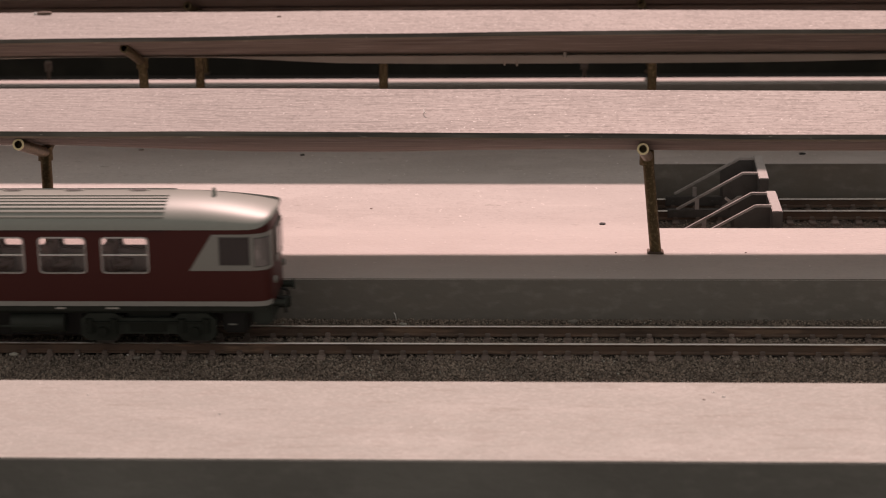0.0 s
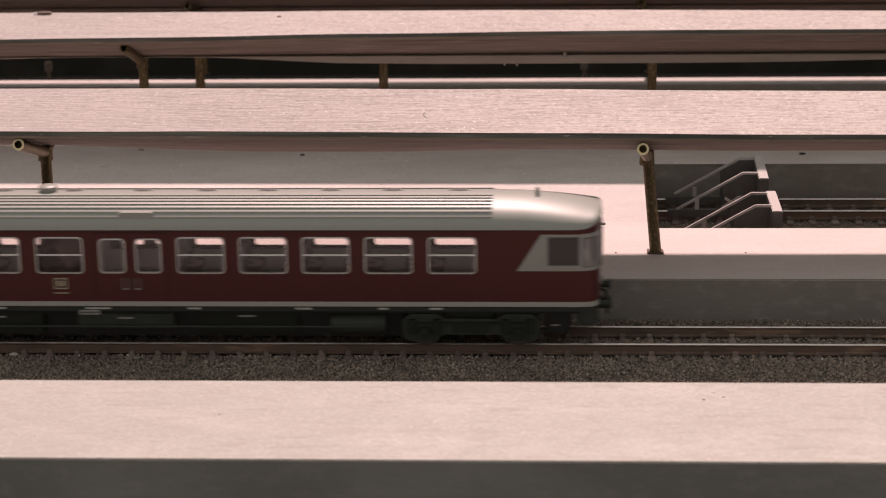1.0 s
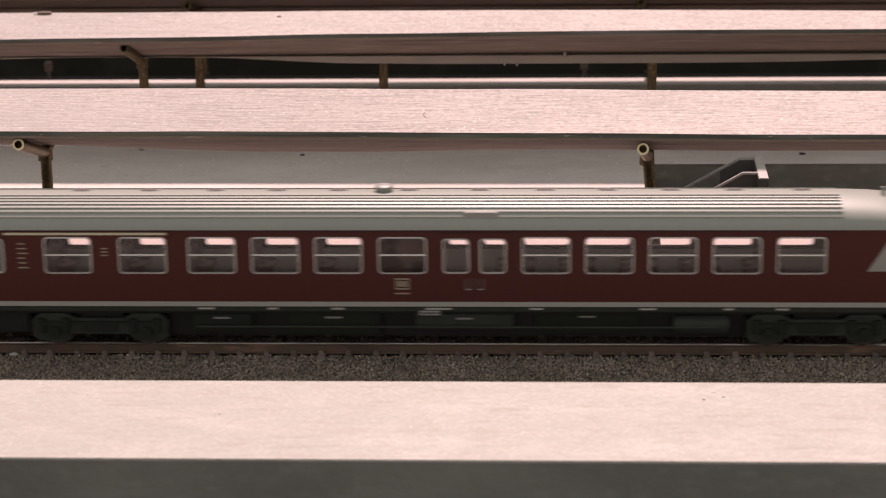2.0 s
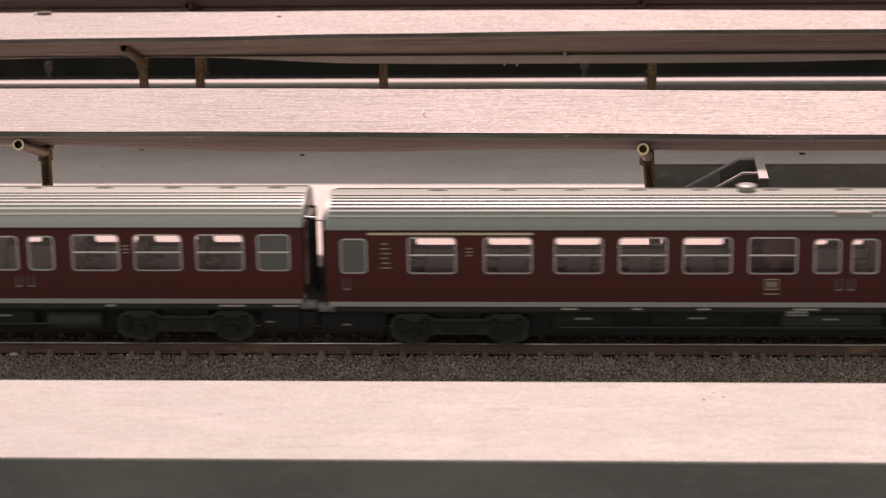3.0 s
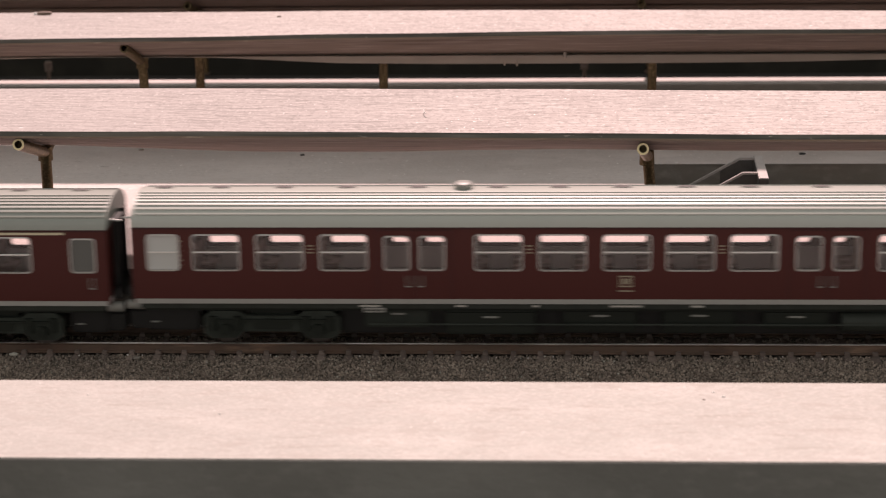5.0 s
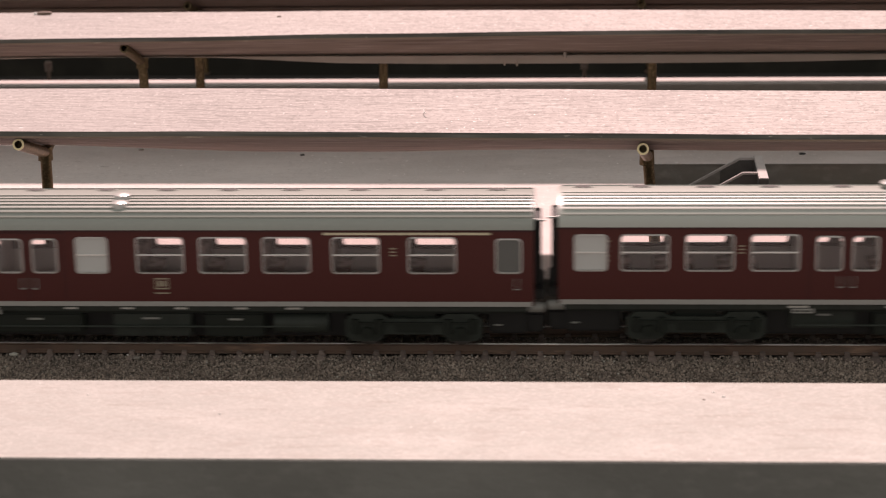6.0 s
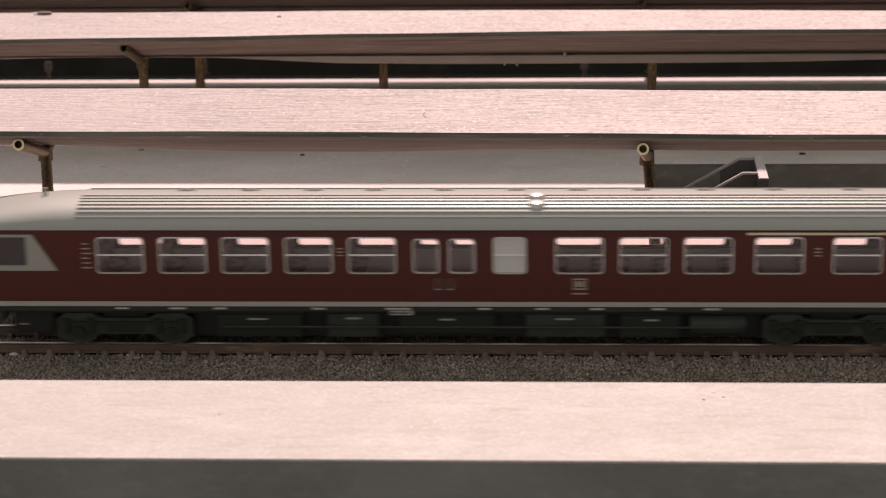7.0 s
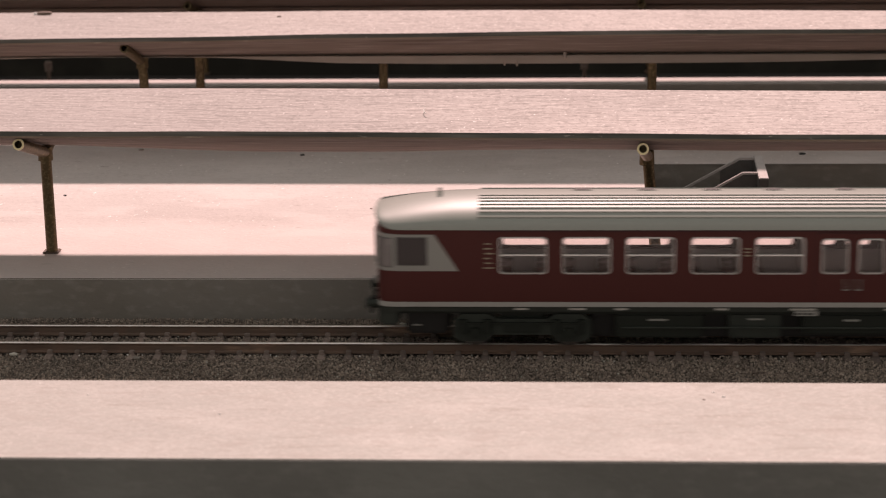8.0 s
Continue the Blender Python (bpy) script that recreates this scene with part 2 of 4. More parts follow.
def part(name, bm, mat, parent, label="", smooth=False):
    ob = new(name, mesh_of(bm, name, mat, smooth))
    ob.parent = parent
    return tagged(ob, label)


def thing(name, label, category, group="", kind="", at=(0, 0, 0)):
    ob = new(name)
    ob.empty_display_size = 0.01
    ob.location = at
    return tagged(ob, label, category, group, kind)


def solid(name, bm, mat, label, category, group="", kind="", smooth=False):
    return tagged(new(name, mesh_of(bm, name, mat, smooth)), label, category, group, kind)


# ---- the layout board, platforms ----
def build_board():
    bm = bmesh.new()
    box(bm, -1600, 2000, -1300, 1300, -20, 0)
    solid("ground", bm, M_BOARD, "dark brown wooden board under the whole model station", "baseboard", kind="structure")
    # added wall, near-black in place of the deep shade beyond the last platform
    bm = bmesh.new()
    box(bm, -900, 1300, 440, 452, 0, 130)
    solid("shade_backdrop", bm, M_DARK, "near-black wall added to stand for the deep shade at the far end", "wall", kind="structure")


def platform(name, outline, label, paint=None):
    """A slab from a plan outline of (x, y), with painted top and dark sides."""
    bm = bmesh.new()
    low = [bm.verts.new((x, y, 0)) for x, y in outline]
    high = [bm.verts.new((x, y, 19.2)) for x, y in outline]
    n = len(outline)
    for i in range(n):
        bm.faces.new((low[i], low[(i + 1) % n], high[(i + 1) % n], high[i]))
    top = bm.faces.new(high)
    bmesh.ops.bevel(bm, geom=list(top.edges), offset=0.35, segments=2, affect="EDGES")
    bmesh.ops.recalc_face_normals(bm, faces=bm.faces[:])
    bm.normal_update()
    for f in bm.faces:
        f.material_index = 0 if f.normal.z > 0.6 else 1
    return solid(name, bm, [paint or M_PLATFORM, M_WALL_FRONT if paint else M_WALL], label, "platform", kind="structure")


def build_platforms():
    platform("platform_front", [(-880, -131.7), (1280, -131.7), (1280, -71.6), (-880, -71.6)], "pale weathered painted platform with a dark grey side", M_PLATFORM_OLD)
    platform("platform_middle", [(-880, 26.8), (1280, 26.8), (1280, 87.0), (204.9, 87.0), (204.9, 179.4), (1280, 179.4), (1280, 240), (-880, 240)],
             "pale platform that joins at the head of the dead-end tracks")
    platform("platform_back", [(-880, 327.4), (1280, 327.4), (1280, 341.6), (-880, 341.6)], "narrow pale platform strip in front of the dark back")


# ---- canopies ----
def canopy(y, x_posts, near, far, z_near, z_far, z_mid, label, bend=0.0, lift=0.0, posts_extra=(), skews=(-2.5, -2.5, -2.5, -2.5), beam=True, leans=(0.0, 0.0, 3.2, 2.0), lift_far=None, valley=((0, 0.0),), batten=None, thick=2.2, drops=(0, 0, 0, 0)):
    """A butterfly canopy: two boards that rise from a valley, on brass posts with two arms each."""
    top = thing("platform_canopy", label, "canopy", "platform canopies")
    x0, x1 = -420, 760
    for name, edge, z in (("near_board", -near, z_near), ("far_board", far, z_far)):
        bm = bmesh.new()
        n = 118
        rows = []
        side = 1 if edge > 0 else -1
        for i in range(n + 1):
            x = x0 + (x1 - x0) * i / n
            sag = bend * math.sin(x * 0.013 + y) + (lift if side < 0 or lift_far is None else lift_far) * (x - 140) / 150 + 0.25 * noise.noise((x * 0.02, y, edge))
            dip = float(np.interp(x, [p[0] for p in valley], [p[1] for p in valley]))
            rows.append([bm.verts.new((x, y + yy, zz + sag * k)) for yy, zz, k in
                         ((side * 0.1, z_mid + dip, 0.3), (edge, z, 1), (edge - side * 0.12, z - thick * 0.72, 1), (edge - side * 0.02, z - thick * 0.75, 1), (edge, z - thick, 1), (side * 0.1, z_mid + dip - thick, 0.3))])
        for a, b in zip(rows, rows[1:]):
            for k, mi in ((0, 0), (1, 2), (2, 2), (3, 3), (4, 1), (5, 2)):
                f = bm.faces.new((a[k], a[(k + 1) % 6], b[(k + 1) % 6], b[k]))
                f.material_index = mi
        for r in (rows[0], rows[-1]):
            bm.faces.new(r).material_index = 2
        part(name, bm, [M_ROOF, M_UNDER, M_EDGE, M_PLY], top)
    if beam:
        bm = bmesh.new()
        rows = []
        for i in range(119):
            x = x0 + (x1 - x0) * i / 118
            low = float(np.interp(x, [p[0] for p in batten], [p[1] for p in batten]))
            rows.append([bm.verts.new((x, y + a, b)) for a, b in ((-2.6, z_mid - thick - 0.1), (2.6, z_mid - thick - 0.1), (2.6, low), (-2.3, low), (-2.6, low + 0.25))])
        for a, b in zip(rows, rows[1:]):
            for k in range(5):
                bm.faces.new((a[k], a[(k + 1) % 5], b[(k + 1) % 5], b[k]))
        for r in (rows[0], rows[-1]):
            bm.faces.new(r)
        part("valley_beam", bm, M_BATTEN if thick > 2 else M_UNDER, top)
    for i, x in enumerate(x_posts):
        lean = leans[i]
        head = z_mid + float(np.interp(x, [p[0] for p in valley], [p[1] for p in valley]))
        bm = bmesh.new()
        tube(bm, (x, y, 19.2), (x - lean, y, head - 3.0), 2.0, 1.9)
        post = part("post", bm, M_BRASS, top, smooth=True)
        bm = bmesh.new()
        box(bm, x - 2.9, x + 2.7, y - 2.5, y + 2.5, 19.2, 19.9, 0.3)
        for v in bm.verts:
            v.co += Vector((0.3 * noise.noise(v.co), 0.3 * noise.noise(v.co + Vector((9, 0, 0))), 0))
        part("base_plate", bm, M_RUST, post, "brown foot of the post")
        for s, reach, z in ((-1, near, z_near), (1, far, z_far)):
            bm = bmesh.new()
            skew = skews[i] if s < 0 else 1.5
            end = (x - lean + skew, y + s * (reach - 3), z_mid + (z - z_mid) * (reach - 3) / reach - 3.9 + lift * (x - 140) / 150 - (drops[i] if s < 0 else 0))
            tube(bm, (x - lean, y, head - 4.6), end, 1.9, 1.9, hollow=1.25)
            part("arm", bm, M_BRASS, post, smooth=True)
            if s < 0 and not beam:
                bm = bmesh.new()
                start = Vector((x - lean, y, head - 4.6))
                out = (Vector(end) - start).normalized()
                turn = out.to_track_quat("Z", "Y").to_matrix()
                loops = [[bm.verts.new(Vector(end) + out * d + turn @ Vector((math.cos(a * math.pi / 10) * rad, math.sin(a * math.pi / 10) * rad, 0))) for a in range(20)] for d, rad in ((-0.3, 1.93), (0.1, 1.93), (0.12, 1.25), (-1.2, 1.25))]
                for p, q in zip(loops, loops[1:]):
                    for a in range(20):
                        bm.faces.new((p[a], p[(a + 1) % 20], q[(a + 1) % 20], q[a]))
                part("cut_end", bm, M_BRIGHT, post, "bright cut end of the brass tube")
        bm = bmesh.new()
        tube(bm, (x - lean, y, head - 7.4), (x - lean, y, head - 2.6), 2.5, 2.4)
        for v in bm.verts:
            v.co += Vector((0.35 * noise.noise(v.co * 0.9), 0.35 * noise.noise(v.co * 0.8 + Vector((5, 0, 0))), 0))
        part("collar", bm, M_BRASS, post, smooth=True)
    for x, dy in posts_extra:
        bm = bmesh.new()
        tube(bm, (x, y + dy, 19.2), (x, y + dy, z_mid + 2.4), 1.9)
        box(bm, x - 2.6, x + 2.6, y + dy - 2.6, y + dy + 2.6, 19.2, 20.2, 0.3)
        part("prop", bm, M_BRASS, top, "plain brass prop", smooth=True)
    return top


def build_canopies():
    canopy(57.3, [-213.7, -4.6, 204.2, 413], 37, 37, 70.2, 68.2, 58.9, "long butterfly canopy of pale boards on brass posts", bend=0.35, lift=-0.7,
           skews=(-0.3, -0.3, -2.7, -1), drops=(0, 0, 1.0, 0), beam=False, valley=((-20, 0.6), (-4, 0.7), (19, -0.1), (44, -1.1), (67, -1.9), (116, -1.9), (139, -1.3), (173, -1.0), (230, -1.5), (300, -1.5)))
    middle = canopy(216.0, [-208, 0.4], 25, 37, 69.7, 67.2, 58.4, "butterfly canopy of pale boards with a bowed front edge", bend=-0.5, lift=0.8, lift_far=-0.7,
                    leans=(2.0, 1.6), posts_extra=((20.3, 14), (97.3, 16), (208.7, 4), (418, 4)),
                    batten=((-60, 55.5), (-36, 56.0), (4, 56.0), (34, 55.7), (57, 54.4), (81, 53.2), (127, 52.7), (219, 52.7), (264, 53.0), (302, 53.8)))
    canopy(353.7, [-210, 1.2, 213.5, 424], 27, 10, 61.2, 55.5, 52.8, "butterfly canopy over the far dark end of the station", batten=((0, 46.4),), thick=1.2)
    # small fittings on the boards of the middle canopy
    for x, z in ((-49.2, 67.3), (181.4, 66.3)):
        bm = bmesh.new()
        box(bm, x - 3.1, x + 3.1, 250.8, 254.4, z - 2.0, z + 0.7, 0.4)
        box(bm, x - 1.2, x + 1.2, 250.2, 251.4, z - 1.6, z - 0.2, 0.2)
        clip = part("clip", bm, M_RUST, middle, "dark brown clip on the board's far edge")
        bm = bmesh.new()
        side = -1 if x < 0 else 1
        box(bm, *sorted((x + side * 3.1, x + side * 4.6)), 250.9, 252.6, z - 0.6, z + 0.7, 0.3)
        part("pin", bm, M_FLAKE, clip)
    for x, z, r in ((173.1, 56.2, 0.9), (153.6, 53.0, 0.6), (148.5, 53.1, 0.5)):
        bm = bmesh.new()
        tube(bm, (x, 213.6, z + 0.9), (x, 212.6, z - 0.9), r, r * 0.7, 8)
        part("glue_drop", bm, M_BATTEN, middle, smooth=True)


# ---- tracks ----
def rail_outline(y, s):
    """Rail section: foot, web and head, 3.3 mm high."""
    return [(y + s * a, 5.7 + b) for a, b in ((-1.15, 0), (1.15, 0), (1.15, 0.35), (0.30, 0.75), (0.30, 2.35), (0.55, 2.7), (0.55, 3.06), (0.32, 3.3), (-0.32, 3.3), (-0.55, 3.06), (-0.55, 2.7), (-0.30, 2.35), (-0.30, 0.75), (-1.15, 0.35))]


def sleeper_mesh():
    bm = bmesh.new()
    box(bm, -1.25, 1.25, -15, 15, 3.8, 5.55, 0.2)
    for y in (-8.55, 8.55):
        for s in (-1, 1):
            box(bm, -0.85, 0.85, y + s * 1.25 - 0.75, y + s * 1.25 + 0.75, 5.4, 6.75, 0.2)
    return mesh_of(bm, "sleeper", M_SLEEPER)


SLEEPER = sleeper_mesh()


def track(y, x0, x1, s0, s1, phase, label):
    top = thing("railway_track", label, "track", "model tracks")
    for s in (-1, 1):
        bm = bmesh.new()
        extrude_profile(bm, rail_outline(y + s * 8.55, 1), x0, x1)
        bm.normal_update()
        bmesh.ops.recalc_face_normals(bm, faces=bm.faces[:])
        for f in bm.faces:
            f.material_index = 1 if f.calc_center_median().z > 8.75 else 0
        part("rail", bm, [M_RUST, M_RAIL], top, "rusty brown rail with a bright worn head")
    n0, n1 = math.ceil((s0 - phase) / 8.69), math.floor((s1 - phase) / 8.69)
    for i in range(n0, n1 + 1):
        ob = new("sleeper", SLEEPER)
        ob.parent = top
        ob.location = ((phase + i * 8.69 + random.uniform(-0.25, 0.25)) * 0.001, y * 0.001, random.uniform(-0.15, 0.1) * 0.001)
        ob.rotation_euler = (0, 0, random.uniform(-0.012, 0.012))
    return top


def stones(name, x0, x1, y0, y1, count, z0, z1, size, mat, label, skip=()):
    """A scatter of small broken stones in one mesh."""
    rng = np.random.default_rng(len(name) + count)
    x, y = rng.uniform(x0, x1, count), rng.uniform(y0, y1, count)
    z = rng.uniform(z0, z1, count)
    for a, b in skip:
        keep = (y < a) | (y > b)
        x, y, z = x[keep], y[keep], z[keep]
    count = len(x)
    base = np.array([(1, 0, 0), (-1, 0, 0), (0, 1, 0), (0, -1, 0), (0, 0, 1), (0, 0, -1)], float)
    r = rng.uniform(size * 0.55, size * 1.25, (count, 1, 1)) * rng.uniform(0.6, 1.3, (count, 6, 1))
    turn = rng.uniform(0, 6.283, count)
    tilt = rng.uniform(-0.9, 0.9, count)
    v = base[None] * r + rng.uniform(-0.22, 0.22, (count, 6, 3)) * size
    c, s = np.cos(tilt)[:, None], np.sin(tilt)[:, None]
    v = np.stack([v[..., 0], v[..., 1] * c - v[..., 2] * s, v[..., 1] * s + v[..., 2] * c], -1)
    c, s = np.cos(turn)[:, None], np.sin(turn)[:, None]
    v = np.stack([v[..., 0] * c - v[..., 1] * s, v[..., 0] * s + v[..., 1] * c, v[..., 2]], -1)
    v += np.stack([x, y, z], -1)[:, None]
    f = np.array([(0, 2, 4), (2, 1, 4), (1, 3, 4), (3, 0, 4), (2, 0, 5), (1, 2, 5), (3, 1, 5), (0, 3, 5)])
    faces = (f[None] + 6 * np.arange(count)[:, None, None]).reshape(-1, 3)
    me = bpy.data.meshes.new(name)
    me.from_pydata((v.reshape(-1, 3) * 0.001).tolist(), [], faces.tolist())
    me.materials.append(mat)
    return tagged(new(name, me), label, "ballast", kind="stuff")


def bed(y0, y1, x0, x1, seed):
    """The loose bed under a pair of tracks, gently uneven."""
    bm = bmesh.new()
    nx, ny = 160, 22
    grid = [[bm.verts.new((x0 + (x1 - x0) * i / nx, y0 + (y1 - y0) * j / ny, 4.6 + 0.35 * noise.noise((i * 0.6, j * 0.5, seed)))) for j in range(ny + 1)] for i in range(nx + 1)]
    for i in range(nx):
        for j in range(ny):
            bm.faces.new((grid[i][j], grid[i + 1][j], grid[i + 1][j + 1], grid[i][j + 1]))
    ob = solid("track_bed", bm, M_BED, "dark brown glued ballast bed between the platforms", "track bed", kind="structure", smooth=True)
    return ob


def buffer_stop(y, x, label, crooked=0.0):
    """Two bent rails, posts and a timber beam across them."""
    top = thing("buffer_stop", label, "buffer stop", "buffer stops")
    for s in (-1, 1):
        yy = y + s * 8.55
        up = crooked if s > 0 else 0.0
        bm = bmesh.new()
        path = [(x - 30.5, 9.4 + up), (x - 5.6, 23.6 + up), (x, 23.6 + up)]
        for (xa, za), (xb, zb) in zip(path, path[1:]):
            d = Vector((xb - xa, 0, zb - za)).normalized()
            n = Vector((-d.z, 0, d.x))
            pts = []
            for k in (0.42, -0.42):
                pts += [Vector((xa, 0, za)) + n * k, Vector((xb, 0, zb)) + n * k]
            pts = [pts[0], pts[1], pts[3], pts[2]]
            extrude_profile(bm, [(p.x, p.z) for p in pts], yy - 0.5, yy + 0.5, axis="y")
        part("bent_rail", bm, M_BUFFER, top, "grey bent rail")
        bm = bmesh.new()
        box(bm, x - 23.5, x - 22.0, yy - 0.6, yy + 0.6, 8.6, 13.6, 0.1)
        part("post", bm, M_BUFFER, top)
        bm = bmesh.new()
        extrude_profile(bm, [(x - 13, 9.0), (x - 13, 18.6 + up), (x - 5.5, 22.9 + up), (x - 0.2, 22.9 + up), (x - 0.2, 9.0)], yy - 0.28, yy + 0.28, axis="y")
        for k in (0.25, 0.7):
            box(bm, x - 13 + 13 * k - 0.5, x - 13 + 13 * k + 0.5, yy - 0.5, yy + 0.5, 9.0, 19.0, 0.1)
        part("side_plate", bm, M_PLATE, top, "dark grey side plate under the bent rail")
        bm = bmesh.new()
        box(bm, x - 34, x + 10, yy - 1.3, yy + 1.3, 6.4, 9.5 if s < 0 else 10.0, 0.2)
        for k in (-31, -16, 6):
            tube(bm, (x + k, yy - 1.9, 8.0), (x + k, yy + 1.9, 8.0), 0.6, 0.6, 8)
        part("shoe", bm, M_PLATE, top, "dark clamp on the rail")
    bm = bmesh.new()
    box(bm, x + 0.1, x + 3.7, y - 14.2, y + 14.2, 15.6, 23.1, 0.25)
    bm.normal_update()
    # upward faces pale, the rest dark: sunlit top and shaded sides as colour
    for f in bm.faces:
        f.material_index = 0 if f.normal.z > 0.5 else 1
    for v in bm.verts:
        v.co.z += crooked * (v.co.y - y + 14.2) / 23
    part("beam", bm, [M_BEAM, M_PLATE], top, "timber beam, its lit top and shaded sides put into the colours")
    bm = bmesh.new()
    box(bm, x - 11, x - 9.6, y - 8, y + 8, 11, 12.3, 0.15)
    part("tie_bar", bm, M_BUFFER, top)
    bm = bmesh.new()
    extrude_profile(bm, [(x - 14, 10.5), (x - 12.7, 10.5), (x - 6, 15), (x - 7.3, 15)], y - 10.3, y - 9.5, axis="y")
    part("cross_brace", bm, M_BEAM, top)
    bm = bmesh.new()
    extrude_profile(bm, [(x - 12.6, 14.2), (x - 12.0, 14.9), (x - 7.2, 11.4), (x - 7.8, 10.7)], y - 11.3, y - 10.5, axis="y")
    part("cross_brace", bm, M_BEAM, top)
    return top


def build_tracks():
    track(0.0, -850, 1250, -330, 620, 0.6, "straight model track with brown sleepers in dark ballast")
    track(109.6, 206, 1250, 210, 560, 3.0, "dead-end model track beside the platform")
    track(156.0, 206, 1250, 210, 560, 6.5, "dead-end model track along the rear platform")
    bed(-71.5, 26.7, -850, 1250, 1.0)
    bed(87.1, 179.3, 205.2, 1250, 2.0)
    rails = ((-9.9, -7.2), (7.2, 9.9))
    stones("ballast", -60, 330, -34, 26.5, 60000, 4.5, 5.45, 0.43, M_STONE, "fine dark brown and grey model ballast", rails)
    stones("ballast", -60, 330, 24.4, 26.6, 1500, 4.5, 5.3, 0.38, M_STONE, "fine ballast heaped along the platform wall")
    stones("ballast", -60, 330, -34, 26, 700, 4.6, 5.2, 0.75, M_STONE, "coarser lumps among the fine ballast", rails)
    # white stones in place of the glints along the rail foot
    stones("ballast", -60, 330, -13.5, -10.2, 26, 5.3, 5.7, 0.30, M_FLAKE, "a few white flecks set as glints beside the rail foot")
    stones("ballast", 206, 345, 128, 179, 7000, 4.3, 5.2, 0.36, M_STONE, "fine ballast round the dead-end tracks")
    stones("ballast", -60, 330, -34, 25, 420, 5.1, 5.6, 0.36, M_PALE, "a few pale stones among the ballast", rails)
    buffer_stop(109.6, 247.2, "grey model buffer stop with a pale beam, lit from above")
    buffer_stop(156.0, 246.3, "grey model buffer stop partly in the canopy's shade", 1.5)


# ---- the railcar set ----
HALF = 16.2            # half width of the bodies
Z0, ZG, ZT = 15.0, 39.3, 47.1

# along the train, from the leading nose backwards
CARS = [
    dict(u0=-305.0, u1=1.1, dz=-0.2, cab="front",
         wide=[(-256.5, "clear"), (-234.8, "clear"), (-215.0, "clear"), (-195.3, "clear"), (-175.4, "dark"), (-131.0, "clear"), (-111.5, "clear"), (-92.0, "clear"), (-72.5, "clear"), (-52.8, "clear"), (-280.0, "clear")],
         narrow=[(-155.3, "clear"), (-143.9, "clear")], end_door=[(-300.8, "blind")], blank=[],
         ovals=[-271, -249.1, -227.9, -208.4, -188.6, -166.2, -143.9, -123.4, -103.9, -84.0, -64.2, -43.2], dome=-174.2, box=(-148.3, -137.6), yellow=(-291.8, -240.7), logo=-167.5, signs=[-260.4], script=(-287.8, -282.4),
         bogies=(-39.2, -263.8), panel=(-162.5, -156.0), marks=[(-190, -186), (-160.5, -152.5), (-128, -124), (-94, -89), (-68, -65), (-52, -48), (-232, -227), (-210, -207)]),
    dict(u0=-614.8, u1=-312.0, dz=0.7, cab="",
         wide=[(-596.3, "clear"), (-576.4, "clear"), (-556.5, "clear"), (-508.5, "clear"), (-488.8, "clear"), (-469.0, "clear"), (-449.5, "clear"), (-430.0, "clear"), (-385.0, "clear"), (-365.4, "clear"), (-346.0, "clear")],
         narrow=[(-536.5, "clear"), (-525.5, "clear"), (-409.9, "clear"), (-398.6, "clear")], end_door=[], blank=[(-610.6, "frost"), (-326.9, "blind")],
         ovals=[-607, -589.0, -568.7, -548.8, -526.3, -501.2, -481.6, -462.0, -441.9, -422.1, -400.0, -377.2, -355.3, -337.9, -322], dome=-511.9, box=None, yellow=None, logo=-461.2, signs=[-558.7, -490.9, -431.9, -367.4], script=(-599.2, -596.8),
         bogies=(-350.2, -572.0), panel=(-542.8, -536.0), marks=[(-544, -537.5), (-514, -510.5), (-490, -488), (-466, -456), (-441, -437), (-375, -372), (-339, -331), (-322, -314)]),
    dict(u0=-927.2, u1=-622.3, dz=-0.2, cab="rear",
         wide=[(-889.4, "clear"), (-869.8, "clear"), (-850.2, "clear"), (-830.4, "clear"), (-810.7, "clear"), (-746.6, "clear"), (-726.9, "clear"), (-707.1, "clear"), (-685.5, "clear"), (-661.8, "clear")],
         narrow=[(-790.5, "clear"), (-779.4, "clear")], end_door=[(-634.6, "blind")], blank=[(-765.8, "frost")],
         ovals=[-863, -842.6, -822.5, -803.2, -781.1, -758.3, -739.0, -719.1, -699.0, -677.5, -653.7, -634], dome=None, box=None, vent=-751.7, yellow=(-687.4, -635.6), logo=-738.4, signs=[-812.6, -665.8], script=(-893.4, -888.2),
         bogies=(-660.0, -881.8), panel=(-797.6, -790.4), marks=[(-884, -880), (-867, -862), (-853, -849), (-822, -818), (-799, -791), (-770, -766), (-752, -748), (-735, -731), (-716, -712), (-700, -695)]),
]


def rounded(w, h, r, n=4):
    pts = []
    for cx, cz, a0 in ((w / 2 - r, h / 2 - r, 0), (-w / 2 + r, h / 2 - r, 90), (-w / 2 + r, -h / 2 + r, 180), (w / 2 - r, -h / 2 + r, 270)):
        for i in range(n + 1):
            a = radians(a0 + 90 * i / n)
            pts.append((cx + r * math.cos(a), cz + r * math.sin(a)))
    return pts


STORE = {}


